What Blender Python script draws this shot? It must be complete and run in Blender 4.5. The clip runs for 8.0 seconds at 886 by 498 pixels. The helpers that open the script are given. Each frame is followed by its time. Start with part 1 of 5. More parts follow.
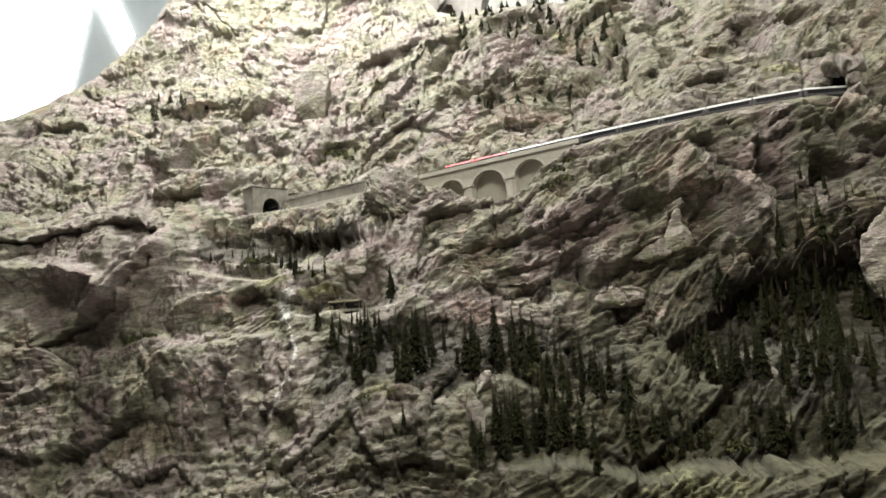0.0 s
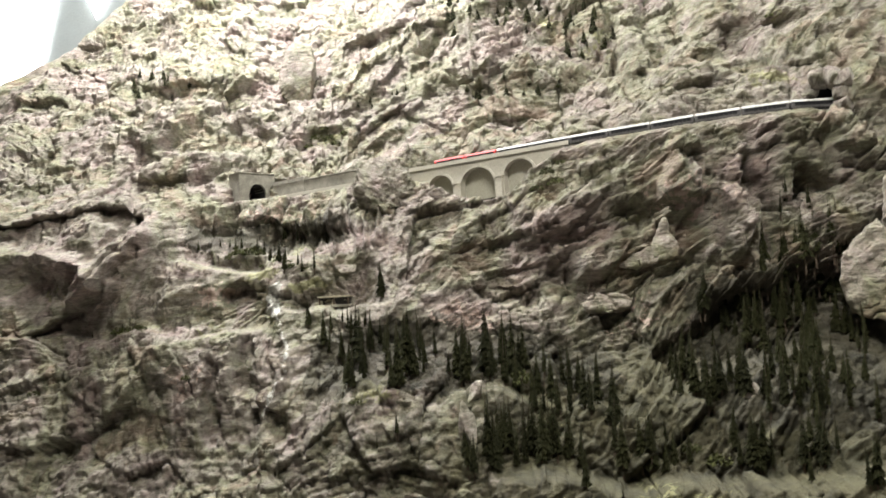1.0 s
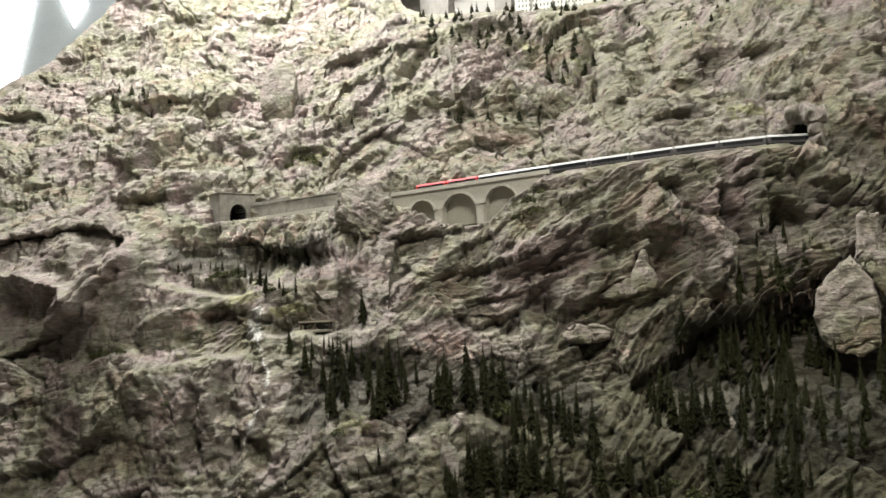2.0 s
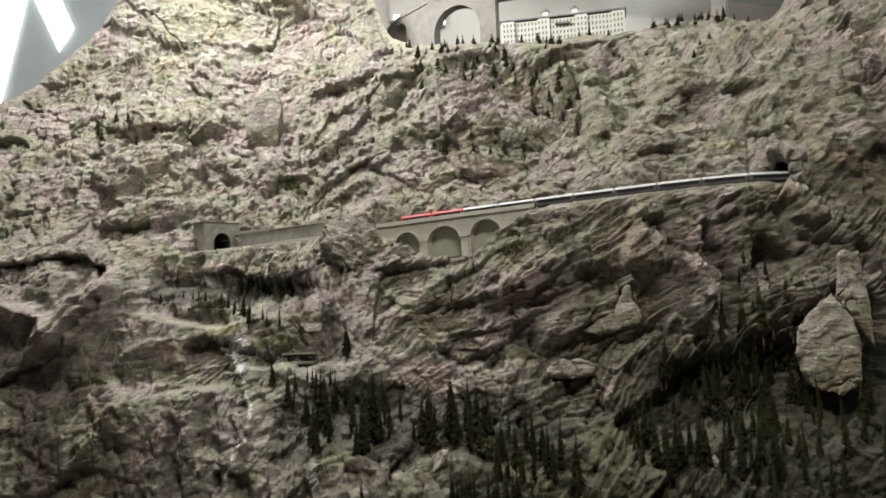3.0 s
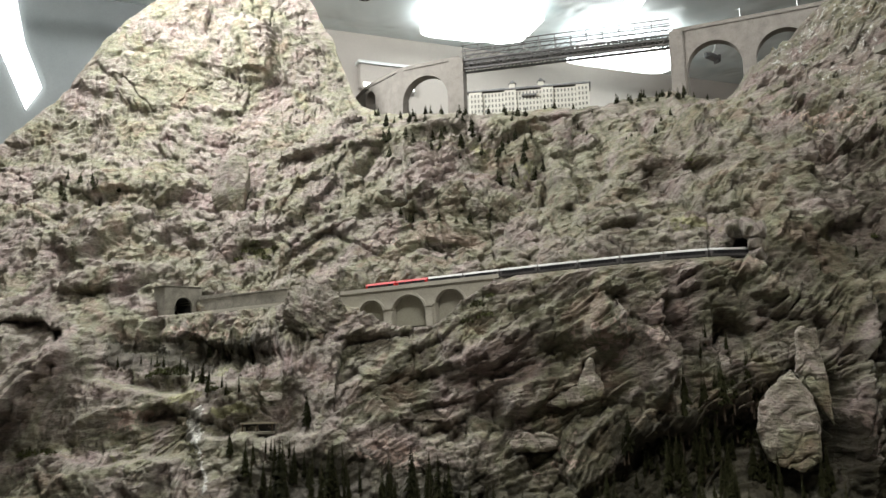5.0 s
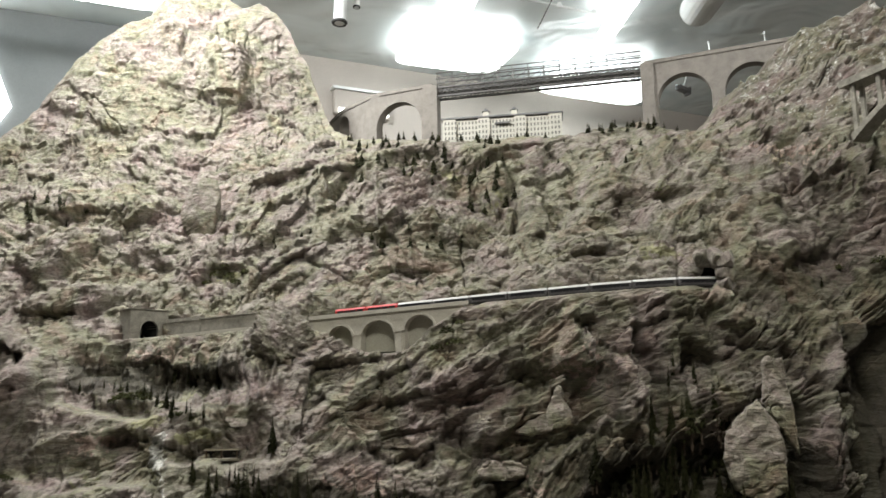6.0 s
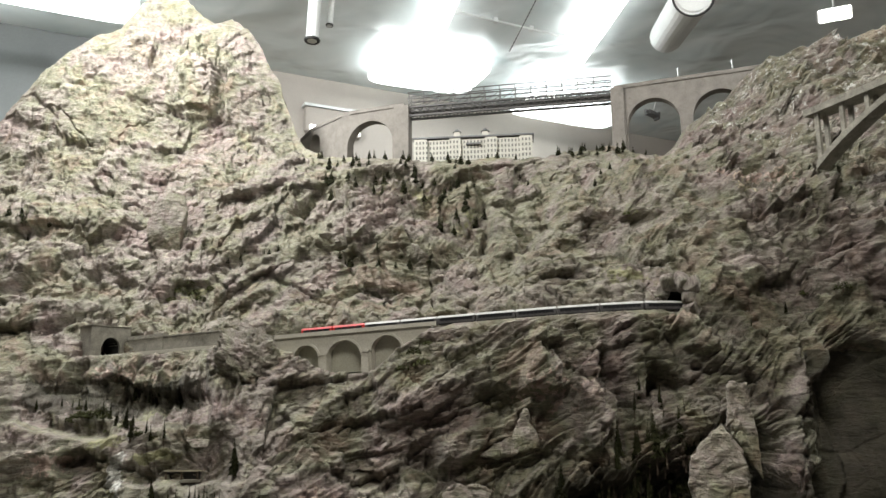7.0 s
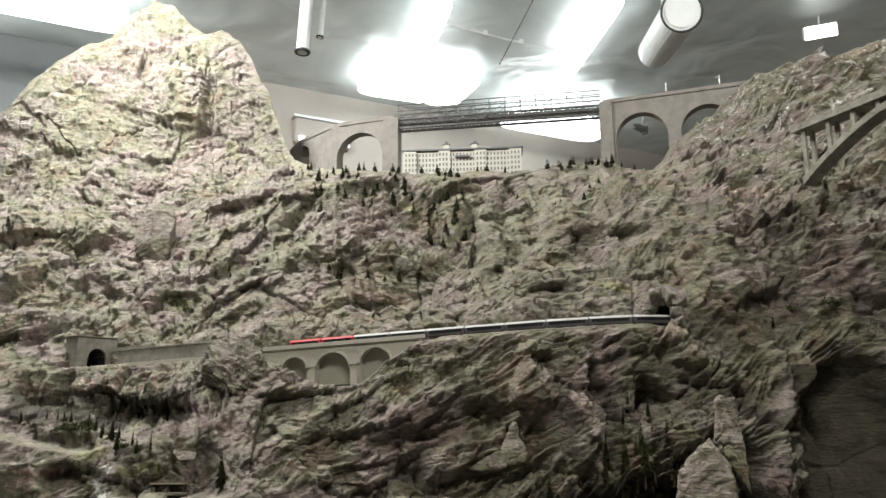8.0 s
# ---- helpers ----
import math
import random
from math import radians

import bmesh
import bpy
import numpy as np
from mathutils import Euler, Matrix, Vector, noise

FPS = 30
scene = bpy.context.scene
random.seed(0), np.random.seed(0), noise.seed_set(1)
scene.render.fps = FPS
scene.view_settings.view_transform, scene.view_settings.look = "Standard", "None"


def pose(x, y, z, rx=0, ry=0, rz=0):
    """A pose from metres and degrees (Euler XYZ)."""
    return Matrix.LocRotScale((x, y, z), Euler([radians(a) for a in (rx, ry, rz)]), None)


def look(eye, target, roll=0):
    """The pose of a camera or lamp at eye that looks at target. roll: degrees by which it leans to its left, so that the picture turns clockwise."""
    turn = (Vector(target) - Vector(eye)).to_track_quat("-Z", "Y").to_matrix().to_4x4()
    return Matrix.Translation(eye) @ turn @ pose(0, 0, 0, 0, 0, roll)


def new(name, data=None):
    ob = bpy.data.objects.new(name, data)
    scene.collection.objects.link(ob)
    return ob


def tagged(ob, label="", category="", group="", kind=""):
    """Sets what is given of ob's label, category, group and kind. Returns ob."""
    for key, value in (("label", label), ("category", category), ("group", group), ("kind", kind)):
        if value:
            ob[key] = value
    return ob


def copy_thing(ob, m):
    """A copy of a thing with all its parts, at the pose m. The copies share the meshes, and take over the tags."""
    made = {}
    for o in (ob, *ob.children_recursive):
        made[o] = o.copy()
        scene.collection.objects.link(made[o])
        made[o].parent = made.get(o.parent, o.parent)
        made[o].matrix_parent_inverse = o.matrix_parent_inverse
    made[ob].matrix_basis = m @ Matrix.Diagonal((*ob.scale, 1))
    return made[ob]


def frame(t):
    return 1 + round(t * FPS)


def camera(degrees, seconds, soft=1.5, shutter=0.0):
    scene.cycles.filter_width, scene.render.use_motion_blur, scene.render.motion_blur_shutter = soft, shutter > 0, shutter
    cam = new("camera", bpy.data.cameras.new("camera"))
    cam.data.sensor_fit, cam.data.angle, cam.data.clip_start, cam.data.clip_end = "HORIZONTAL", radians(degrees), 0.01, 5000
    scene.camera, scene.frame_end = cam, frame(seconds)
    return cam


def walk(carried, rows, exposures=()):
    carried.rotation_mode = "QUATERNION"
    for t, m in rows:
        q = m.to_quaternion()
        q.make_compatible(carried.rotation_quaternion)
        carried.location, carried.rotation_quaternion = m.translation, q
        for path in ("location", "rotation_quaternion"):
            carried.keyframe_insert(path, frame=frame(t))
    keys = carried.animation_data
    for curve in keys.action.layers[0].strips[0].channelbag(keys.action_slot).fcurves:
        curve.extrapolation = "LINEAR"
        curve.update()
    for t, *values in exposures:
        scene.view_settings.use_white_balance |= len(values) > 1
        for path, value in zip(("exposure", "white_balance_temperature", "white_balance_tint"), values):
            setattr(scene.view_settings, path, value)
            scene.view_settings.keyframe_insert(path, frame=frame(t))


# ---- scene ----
cam = camera(56.4, 8.0, soft=1.5, shutter=0.6)
PATH = [
    (0, (0.247, 0.047, 1.317), (0.122, 2.033, 1.525), -3.7),
    (0.5, (0.228, 0.021, 1.403), (0.124, 2.015, 1.532), -3.4),
    (1, (0.198, -0.009, 1.505), (0.130, 1.988, 1.590), -3.1),
    (2.5, (0.179, -0.040, 1.621), (0.190, 1.958, 1.719), -2.5),
    (3, (0.177, -0.043, 1.644), (0.210, 1.951, 1.783), -2.3),
    (3.5, (0.178, -0.044, 1.658), (0.244, 1.947, 1.831), -2.1),
    (4, (0.187, -0.044, 1.668), (0.276, 1.942, 1.888), -1.8),
    (4.5, (0.183, -0.047, 1.672), (0.286, 1.934, 1.927), -1.7),
    (6, (0.198, -0.038, 1.670), (0.381, 1.923, 2.018), -1.2),
    (6.5, (0.206, -0.035, 1.678), (0.438, 1.916, 2.053), -0.8),
    (7, (0.207, -0.026, 1.678), (0.461, 1.919, 2.070), -0.7),
    (7.5, (0.206, -0.023, 1.679), (0.473, 1.916, 2.091), -0.6),
    (8, (0.199, -0.029, 1.682), (0.482, 1.906, 2.101), -0.5),
]
EXPOSURE = [(0, 0.5, 6500, 10), (0.5, 0.80, 6500, 10), (1, 0.80, 6550, 10), (2.5, 0.12, 6500, 10), (3, -0.04, 6450, 10), (3.5, -0.22, 6250, 10), (4, -0.2, 6150, 10), (4.5, -0.22, 6350, 10), (6, -0.19, 6500, 10), (8, -0.2, 6500, 10)]
walk(cam, [(t, look(eye, target, roll)) for t, eye, target, roll in PATH], EXPOSURE)

# ---- light: ceiling lamps of the hall, and one added for the ridge ----
world = bpy.data.worlds.new("hall_air")
world.use_nodes = True
world.node_tree.nodes["Background"].inputs[0].default_value = (0.6, 0.62, 0.6, 1)
world.node_tree.nodes["Background"].inputs[1].default_value = 0.05
scene.world = world


def lamp(name, at, to, watts, sx, sy, colour):
    data = bpy.data.lights.new(name, "AREA")
    data.shape, data.size, data.size_y, data.energy, data.color = "RECTANGLE", sx, sy, watts, colour
    ob = new(name, data)
    ob.matrix_world = look(at, to)
    return ob


lamp("ceiling_lamp_slope", (-1.4, 3.85, 5.0), (-0.1, 4.2, 2.6), 172, 0.55, 0.28, (1.0, 0.985, 0.97))
lamp("ceiling_lamp_peak", (-1.25, 4.55, 5.05), (-0.9, 5.3, 4.1), 125, 0.5, 0.25, (0.96, 1.0, 0.98))
lamp("ceiling_lamp_aisle", (0.55, 0.5, 4.95), (0.6, 3.2, 1.7), 114, 1.8, 0.4, (1.0, 0.965, 0.88))
# unseen fill lamp, added to brighten the ridge
lamp("ceiling_lamp_ridge", (3.3, 2.7, 5.0), (2.4, 3.2, 3.2), 78, 0.4, 0.25, (0.98, 1.0, 0.99))


# ---- materials ----
def nodes_of(name):
    m = bpy.data.materials.new(name)
    m.use_nodes = True
    t = m.node_tree
    return m, t, t.nodes["Principled BSDF"]


def ramp_of(t, fac, stops):
    r = t.nodes.new("ShaderNodeValToRGB")
    e = r.color_ramp.elements
    while len(e) < len(stops):
        e.new(0.5)
    for el, (p, c) in zip(e, stops):
        el.position, el.color = p, (*c, 1)
    t.links.new(fac, r.inputs[0])
    return r.outputs[0]


def noise_of(t, vec, scale, detail=6.0, rough=0.6, warp=0.0):
    n = t.nodes.new("ShaderNodeTexNoise")
    n.inputs["Scale"].default_value, n.inputs["Detail"].default_value = scale, detail
    n.inputs["Roughness"].default_value, n.inputs["Distortion"].default_value = rough, warp
    t.links.new(vec, n.inputs["Vector"])
    return n.outputs["Fac"]


def mix_of(t, fac, a, b, mode="MIX"):
    n = t.nodes.new("ShaderNodeMix")
    n.data_type, n.blend_type = "RGBA", mode
    for sock, v in ((n.inputs[0], fac), (n.inputs[6], a), (n.inputs[7], b)):
        if isinstance(v, (int, float)):
            sock.default_value = v
        elif isinstance(v, tuple):
            sock.default_value = (*v, 1)
        else:
            t.links.new(v, sock)
    return n.outputs[2]


def bump_of(t, height, distance, strength=1.0, under=None):
    b = t.nodes.new("ShaderNodeBump")
    b.inputs["Distance"].default_value, b.inputs["Strength"].default_value = distance, strength
    t.links.new(height, b.inputs["Height"])
    if under is not None:
        t.links.new(under, b.inputs["Normal"])
    return b.outputs[0]


def paint(name, c1, c2, scale=20.0, rough=0.7, bump=0.001, metal=0.0, fine=160.0, vary=0.0, sheen=0.5):
    """A surface with stains at one scale and grain at a finer one."""
    m, t, p = nodes_of(name)
    co = t.nodes.new("ShaderNodeTexCoord").outputs["Object"]
    a = noise_of(t, co, scale, 5, 0.65, 0.4)
    g = noise_of(t, co, fine, 3, 0.6)
    col = ramp_of(t, a, [(0.32, c1), (0.7, c2)])
    col = mix_of(t, 0.25, col, ramp_of(t, g, [(0.3, tuple(0.55 * v for v in c1)), (0.7, tuple(min(1, 1.25 * v) for v in c2))]))
    if vary:
        info = t.nodes.new("ShaderNodeObjectInfo").outputs["Random"]
        col = mix_of(t, vary, col, ramp_of(t, info, [(0.0, tuple(0.45 * v for v in c1)), (1.0, tuple(min(1, 1.5 * v) for v in c2))]))
    t.links.new(col, p.inputs["Base Color"])
    p.inputs["Roughness"].default_value, p.inputs["Metallic"].default_value = rough, metal
    p.inputs["Specular IOR Level"].default_value = sheen
    t.links.new(bump_of(t, g, bump), p.inputs["Normal"])
    return m


def glow(name, colour, strength):
    m, t, p = nodes_of(name)
    p.inputs["Base Color"].default_value = (0.8, 0.8, 0.8, 1)
    p.inputs["Emission Color"].default_value, p.inputs["Emission Strength"].default_value = (*colour, 1), strength
    return m


def rock_paint(name, tint=(1, 1, 1), dip=26.0, floor=False):
    """Painted plaster rock: beige grey, streaked along the strata, with moss and rust."""
    m, t, p = nodes_of(name)
    co = t.nodes.new("ShaderNodeTexCoord").outputs["Object"]
    mp = t.nodes.new("ShaderNodeMapping")
    mp.inputs["Rotation"].default_value = (0, radians(dip), 0)
    mp.inputs["Scale"].default_value = (5.0, 9.0, 30.0)
    t.links.new(co, mp.inputs["Vector"])
    streak = noise_of(t, mp.outputs[0], 1.0, 9, 0.68, 0.7)
    big = noise_of(t, co, 2.8, 4, 0.5, 1.2)
    mid = noise_of(t, co, 11.0, 7, 0.68, 0.5)
    mp2 = t.nodes.new("ShaderNodeMapping")
    mp2.inputs["Rotation"].default_value = (0, radians(dip + 8), radians(10))
    mp2.inputs["Scale"].default_value = (26.0, 40.0, 120.0)
    t.links.new(co, mp2.inputs["Vector"])
    fine = noise_of(t, mp2.outputs[0], 1.0, 5, 0.68, 0.9)

    def c(r, g, b):
        return (0.545 * r * tint[0], 0.545 * g * tint[1], 0.565 * b * tint[2])

    col = ramp_of(t, streak, [(0.28, c(0.13, 0.112, 0.09)), (0.41, c(0.31, 0.278, 0.232)), (0.53, c(0.45, 0.415, 0.355)), (0.70, c(0.66, 0.625, 0.55))])
    hue = ramp_of(t, big, [(0.33, c(0.47, 0.345, 0.315)), (0.42, c(0.48, 0.405, 0.355)), (0.50, c(0.39, 0.36, 0.275)), (0.57, c(0.33, 0.345, 0.195)), (0.66, c(0.42, 0.315, 0.21))])
    col = mix_of(t, 0.6, col, hue)
    patch = ramp_of(t, mid, [(0.34, (0.34, 0.315, 0.28)), (0.46, (0.82, 0.81, 0.79)), (0.62, (1.06, 1.06, 1.06))])
    col = mix_of(t, 0.8, col, patch, "MULTIPLY")
    tone = ramp_of(t, noise_of(t, co, 6.5, 2, 0.45, 1.8), [(0.30, (1.02, 0.90, 0.93)), (0.42, (1.06, 1.02, 1.03)), (0.50, (0.95, 0.99, 0.90)), (0.57, (1.06, 1.01, 1.03)), (0.70, (1.03, 0.94, 0.84))])
    col = mix_of(t, 0.55, col, tone, "MULTIPLY")
    warm = ramp_of(t, noise_of(t, co, 3.7, 5, 0.65, 1.2), [(0.55, (1, 1, 1)), (0.68, (0.86, 0.81, 0.68))])
    col = mix_of(t, 0.7, col, warm, "MULTIPLY")
    geo = t.nodes.new("ShaderNodeNewGeometry")
    sep = t.nodes.new("ShaderNodeSeparateXYZ")
    t.links.new(geo.outputs["Normal"], sep.inputs[0])
    mul = t.nodes.new("ShaderNodeMath")
    mul.operation = "MULTIPLY"
    t.links.new(ramp_of(t, sep.outputs["Z"], [(0.25, (0, 0, 0)), (0.75, (1, 1, 1))]), mul.inputs[0])
    t.links.new(ramp_of(t, noise_of(t, co, 6.5, 5, 0.7, 1.0), [(0.52, (0, 0, 0)), (0.66, (0.45, 0.45, 0.45))]), mul.inputs[1])
    col = mix_of(t, mul.outputs[0], col, (0.215, 0.225, 0.12))
    col = mix_of(t, 0.4, col, ramp_of(t, fine, [(0.38, (0.16, 0.15, 0.135)), (0.49, (0.95, 0.95, 0.95)), (0.64, (1.5, 1.49, 1.46))]), "MULTIPLY")
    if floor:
        # dark olive brown growing to the right and downwards, broken up by noise
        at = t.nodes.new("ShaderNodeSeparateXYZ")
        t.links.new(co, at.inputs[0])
        low_right = None
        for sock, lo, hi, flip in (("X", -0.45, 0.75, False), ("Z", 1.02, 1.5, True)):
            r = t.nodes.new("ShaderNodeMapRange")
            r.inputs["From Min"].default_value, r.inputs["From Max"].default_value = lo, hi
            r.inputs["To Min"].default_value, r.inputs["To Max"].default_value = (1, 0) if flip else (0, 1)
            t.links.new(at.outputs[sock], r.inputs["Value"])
            if low_right is None:
                low_right = r.outputs[0]
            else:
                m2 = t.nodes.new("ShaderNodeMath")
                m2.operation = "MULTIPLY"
                t.links.new(low_right, m2.inputs[0])
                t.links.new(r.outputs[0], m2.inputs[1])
                low_right = m2.outputs[0]
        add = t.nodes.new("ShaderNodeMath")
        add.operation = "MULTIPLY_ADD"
        t.links.new(low_right, add.inputs[0])
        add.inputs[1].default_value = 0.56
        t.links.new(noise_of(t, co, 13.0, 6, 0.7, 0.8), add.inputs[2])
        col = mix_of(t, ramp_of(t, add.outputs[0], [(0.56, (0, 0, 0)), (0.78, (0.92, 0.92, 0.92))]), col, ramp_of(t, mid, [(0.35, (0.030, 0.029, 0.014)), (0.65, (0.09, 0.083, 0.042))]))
        # the second, near-black mask paints the shade of the hollows into the colour
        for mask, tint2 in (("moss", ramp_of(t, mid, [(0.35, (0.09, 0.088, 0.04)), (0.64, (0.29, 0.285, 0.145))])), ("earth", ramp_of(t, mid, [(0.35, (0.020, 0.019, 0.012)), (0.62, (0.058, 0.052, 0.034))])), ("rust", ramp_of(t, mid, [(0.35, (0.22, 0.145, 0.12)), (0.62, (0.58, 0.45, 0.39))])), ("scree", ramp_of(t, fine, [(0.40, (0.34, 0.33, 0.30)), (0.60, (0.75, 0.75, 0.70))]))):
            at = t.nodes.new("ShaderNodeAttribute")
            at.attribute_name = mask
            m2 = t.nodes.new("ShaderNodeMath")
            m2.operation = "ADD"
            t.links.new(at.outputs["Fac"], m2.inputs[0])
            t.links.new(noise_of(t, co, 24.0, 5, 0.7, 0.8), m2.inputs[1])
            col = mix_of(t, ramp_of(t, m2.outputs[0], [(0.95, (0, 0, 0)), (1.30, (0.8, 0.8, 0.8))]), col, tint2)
    vein = t.nodes.new("ShaderNodeTexVoronoi")
    vein.feature = "DISTANCE_TO_EDGE"
    vein.inputs["Scale"].default_value = 0.9
    wob = t.nodes.new("ShaderNodeMix")
    wob.data_type = "VECTOR"
    wob.inputs[0].default_value = 0.16
    tex = t.nodes.new("ShaderNodeTexNoise")
    tex.inputs["Scale"].default_value, tex.inputs["Detail"].default_value = 9.0, 6.0
    t.links.new(co, tex.inputs["Vector"])
    t.links.new(mp.outputs[0], wob.inputs[4])
    scale_up = t.nodes.new("ShaderNodeVectorMath")
    scale_up.operation = "SCALE"
    scale_up.inputs["Scale"].default_value = 9.0
    t.links.new(tex.outputs["Color"], scale_up.inputs[0])
    t.links.new(scale_up.outputs[0], wob.inputs[5])
    t.links.new(wob.outputs[1], vein.inputs["Vector"])
    col = mix_of(t, 0.12, col, ramp_of(t, vein.outputs["Distance"], [(0.0, (0.20, 0.17, 0.14)), (0.06, (0.9, 0.9, 0.9)), (0.12, (1, 1, 1))]), "MULTIPLY")
    t.links.new(col, p.inputs["Base Color"])
    p.inputs["Roughness"].default_value = 0.9
    b = bump_of(t, mid, 0.007, 0.8)
    b = bump_of(t, ramp_of(t, vein.outputs["Distance"], [(0.0, (0, 0, 0)), (0.10, (1, 1, 1))]), 0.003, 0.6, b)
    b = bump_of(t, streak, 0.013, 0.9, b)
    b = bump_of(t, fine, 0.009, 0.9, b)
    t.links.new(b, p.inputs["Normal"])
    return m


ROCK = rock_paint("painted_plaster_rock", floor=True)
CRAG = rock_paint("loose_plaster_rock")
PALE = rock_paint("pale_rock", (1.7, 1.71, 1.73), 70.0)
CONCRETE = paint("grey_model_concrete", (0.36, 0.34, 0.29), (0.5, 0.48, 0.41), 9, 0.85, 0.0006)
MORTAR = paint("weathered_grey_mortar", (0.12, 0.112, 0.092), (0.31, 0.295, 0.25), 22, 0.92, 0.003)
NICHE = paint("grey_green_plaster", (0.33, 0.32, 0.26), (0.42, 0.41, 0.34), 9, 0.9, 0.0006)
STONE = paint("brown_model_masonry", (0.13, 0.118, 0.103), (0.215, 0.195, 0.172), 14, 0.85, 0.001)
SOOT = paint("black_tunnel_lining", (0.008, 0.008, 0.008), (0.02, 0.02, 0.018), 9, 0.95, 0.0)
STEEL = paint("dark_bridge_steel", (0.045, 0.045, 0.045), (0.11, 0.105, 0.1), 18, 0.5, 0.0004, 0.4)
RAIL = paint("rusty_rail", (0.12, 0.09, 0.07), (0.3, 0.27, 0.24), 40, 0.45, 0.0002, 0.7)
BALLAST = paint("grey_ballast", (0.2, 0.19, 0.17), (0.42, 0.4, 0.37), 120, 0.95, 0.002)
SLEEPER = paint("brown_sleeper", (0.06, 0.045, 0.03), (0.11, 0.08, 0.06), 60, 0.9, 0.0003)
RED = paint("red_locomotive_paint", (0.42, 0.012, 0.012), (0.55, 0.025, 0.025), 30, 0.35, 0.0001)
CREAM = paint("grey_coach_paint", (0.07, 0.068, 0.072), (0.12, 0.115, 0.118), 30, 0.4, 0.0001)
ROOFG = paint("light_grey_roof", (0.42, 0.42, 0.41), (0.58, 0.58, 0.56), 30, 0.6, 0.0001)
DARK = paint("dark_underframe", (0.012, 0.012, 0.012), (0.03, 0.028, 0.026), 60, 0.7, 0.0002)
HAZY = paint("grey_hotel_pane", (0.10, 0.10, 0.095), (0.17, 0.165, 0.15), 40, 0.4, 0.0)
PANE = paint("dark_window_pane", (0.006, 0.007, 0.009), (0.014, 0.015, 0.018), 40, 0.35, 0.0)
NEEDLE = paint("dark_green_needles", (0.009, 0.010, 0.005), (0.026, 0.027, 0.011), 45, 0.9, 0.001, vary=0.3, sheen=0.08)
BARK = paint("brown_bark", (0.05, 0.036, 0.025), (0.11, 0.08, 0.055), 60, 0.95, 0.001)
LEAF = paint("olive_scrub", (0.026, 0.030, 0.012), (0.075, 0.080, 0.032), 45, 0.9, 0.001, vary=0.35, sheen=0.1)
BEIGE = paint("beige_hall_wall", (0.40, 0.365, 0.33), (0.46, 0.42, 0.38), 1.5, 0.9, 0.0004)
GREYWALL = paint("grey_wall_paint", (0.17, 0.18, 0.185), (0.24, 0.25, 0.25), 0.8, 0.85, 0.0004)


def satin_ceiling():
    """Pale satin ceiling sheets, stretched unevenly, with faint stains."""
    m, t, p = nodes_of("satin_ceiling_sheet")
    co = t.nodes.new("ShaderNodeTexCoord").outputs["Object"]
    wide = noise_of(t, co, 0.9, 3, 0.5, 1.2)
    col = ramp_of(t, wide, [(0.34, (0.62, 0.70, 0.71)), (0.52, (0.74, 0.80, 0.80)), (0.68, (0.82, 0.86, 0.86))])
    t.links.new(col, p.inputs["Base Color"])
    p.inputs["Roughness"].default_value = 0.24
    t.links.new(bump_of(t, noise_of(t, co, 1.6, 2, 0.45, 0.6), 0.10, 0.8), p.inputs["Normal"])
    return m


CEILING = satin_ceiling()
METAL = paint("white_duct_sheet", (0.6, 0.62, 0.62), (0.72, 0.73, 0.72), 3.0, 0.4, 0.0003, 0.2)
RUBBER = paint("black_ring_rubber", (0.01, 0.01, 0.01), (0.03, 0.03, 0.03), 30, 0.6, 0.0003)
FLOOR = paint("grey_hall_floor", (0.12, 0.115, 0.11), (0.2, 0.19, 0.18), 3.0, 0.6, 0.0005)
FACADE = paint("cream_hotel_plaster", (0.44, 0.42, 0.36), (0.56, 0.54, 0.47), 14, 0.8, 0.0003)
SLATE = paint("grey_slate_roof", (0.09, 0.09, 0.095), (0.18, 0.175, 0.17), 30, 0.7, 0.0006)
TUBE = glow("lit_light_panel", (0.95, 1.0, 0.985), 5.6)
SPOT = glow("lit_spot_lens", (1.0, 0.97, 0.9), 12.0)


# ---- building helpers ----
def mesh_of(name, bm, material, smooth=False):
    me = bpy.data.meshes.new(name)
    bm.normal_update()
    bm.to_mesh(me)
    bm.free()
    me.materials.append(material)
    if smooth:
        me.polygons.foreach_set("use_smooth", [True] * len(me.polygons))
    return me


def part(name, bm, material, parent=None, label="", smooth=False):
    ob = new(name, mesh_of(name, bm, material, smooth))
    if parent is not None:
        ob.parent = parent
    return tagged(ob, label) if label else ob


def box(bm, x0, y0, z0, x1, y1, z1, m=None):
    m = m or Matrix()
    v = [bm.verts.new(m @ Vector(p)) for p in ((x0, y0, z0), (x1, y0, z0), (x1, y1, z0), (x0, y1, z0), (x0, y0, z1), (x1, y0, z1), (x1, y1, z1), (x0, y1, z1))]
    for f in ((0, 3, 2, 1), (4, 5, 6, 7), (0, 1, 5, 4), (1, 2, 6, 5), (2, 3, 7, 6), (3, 0, 4, 7)):
        bm.faces.new([v[i] for i in f])
    return bm


def slab_box(x0, y0, z0, x1, y1, z1, m=None, bevel=0.0):
    bm = box(bmesh.new(), x0, y0, z0, x1, y1, z1, m)
    if bevel:
        bmesh.ops.bevel(bm, geom=bm.edges[:], offset=bevel, segments=2, affect="EDGES")
    return bm


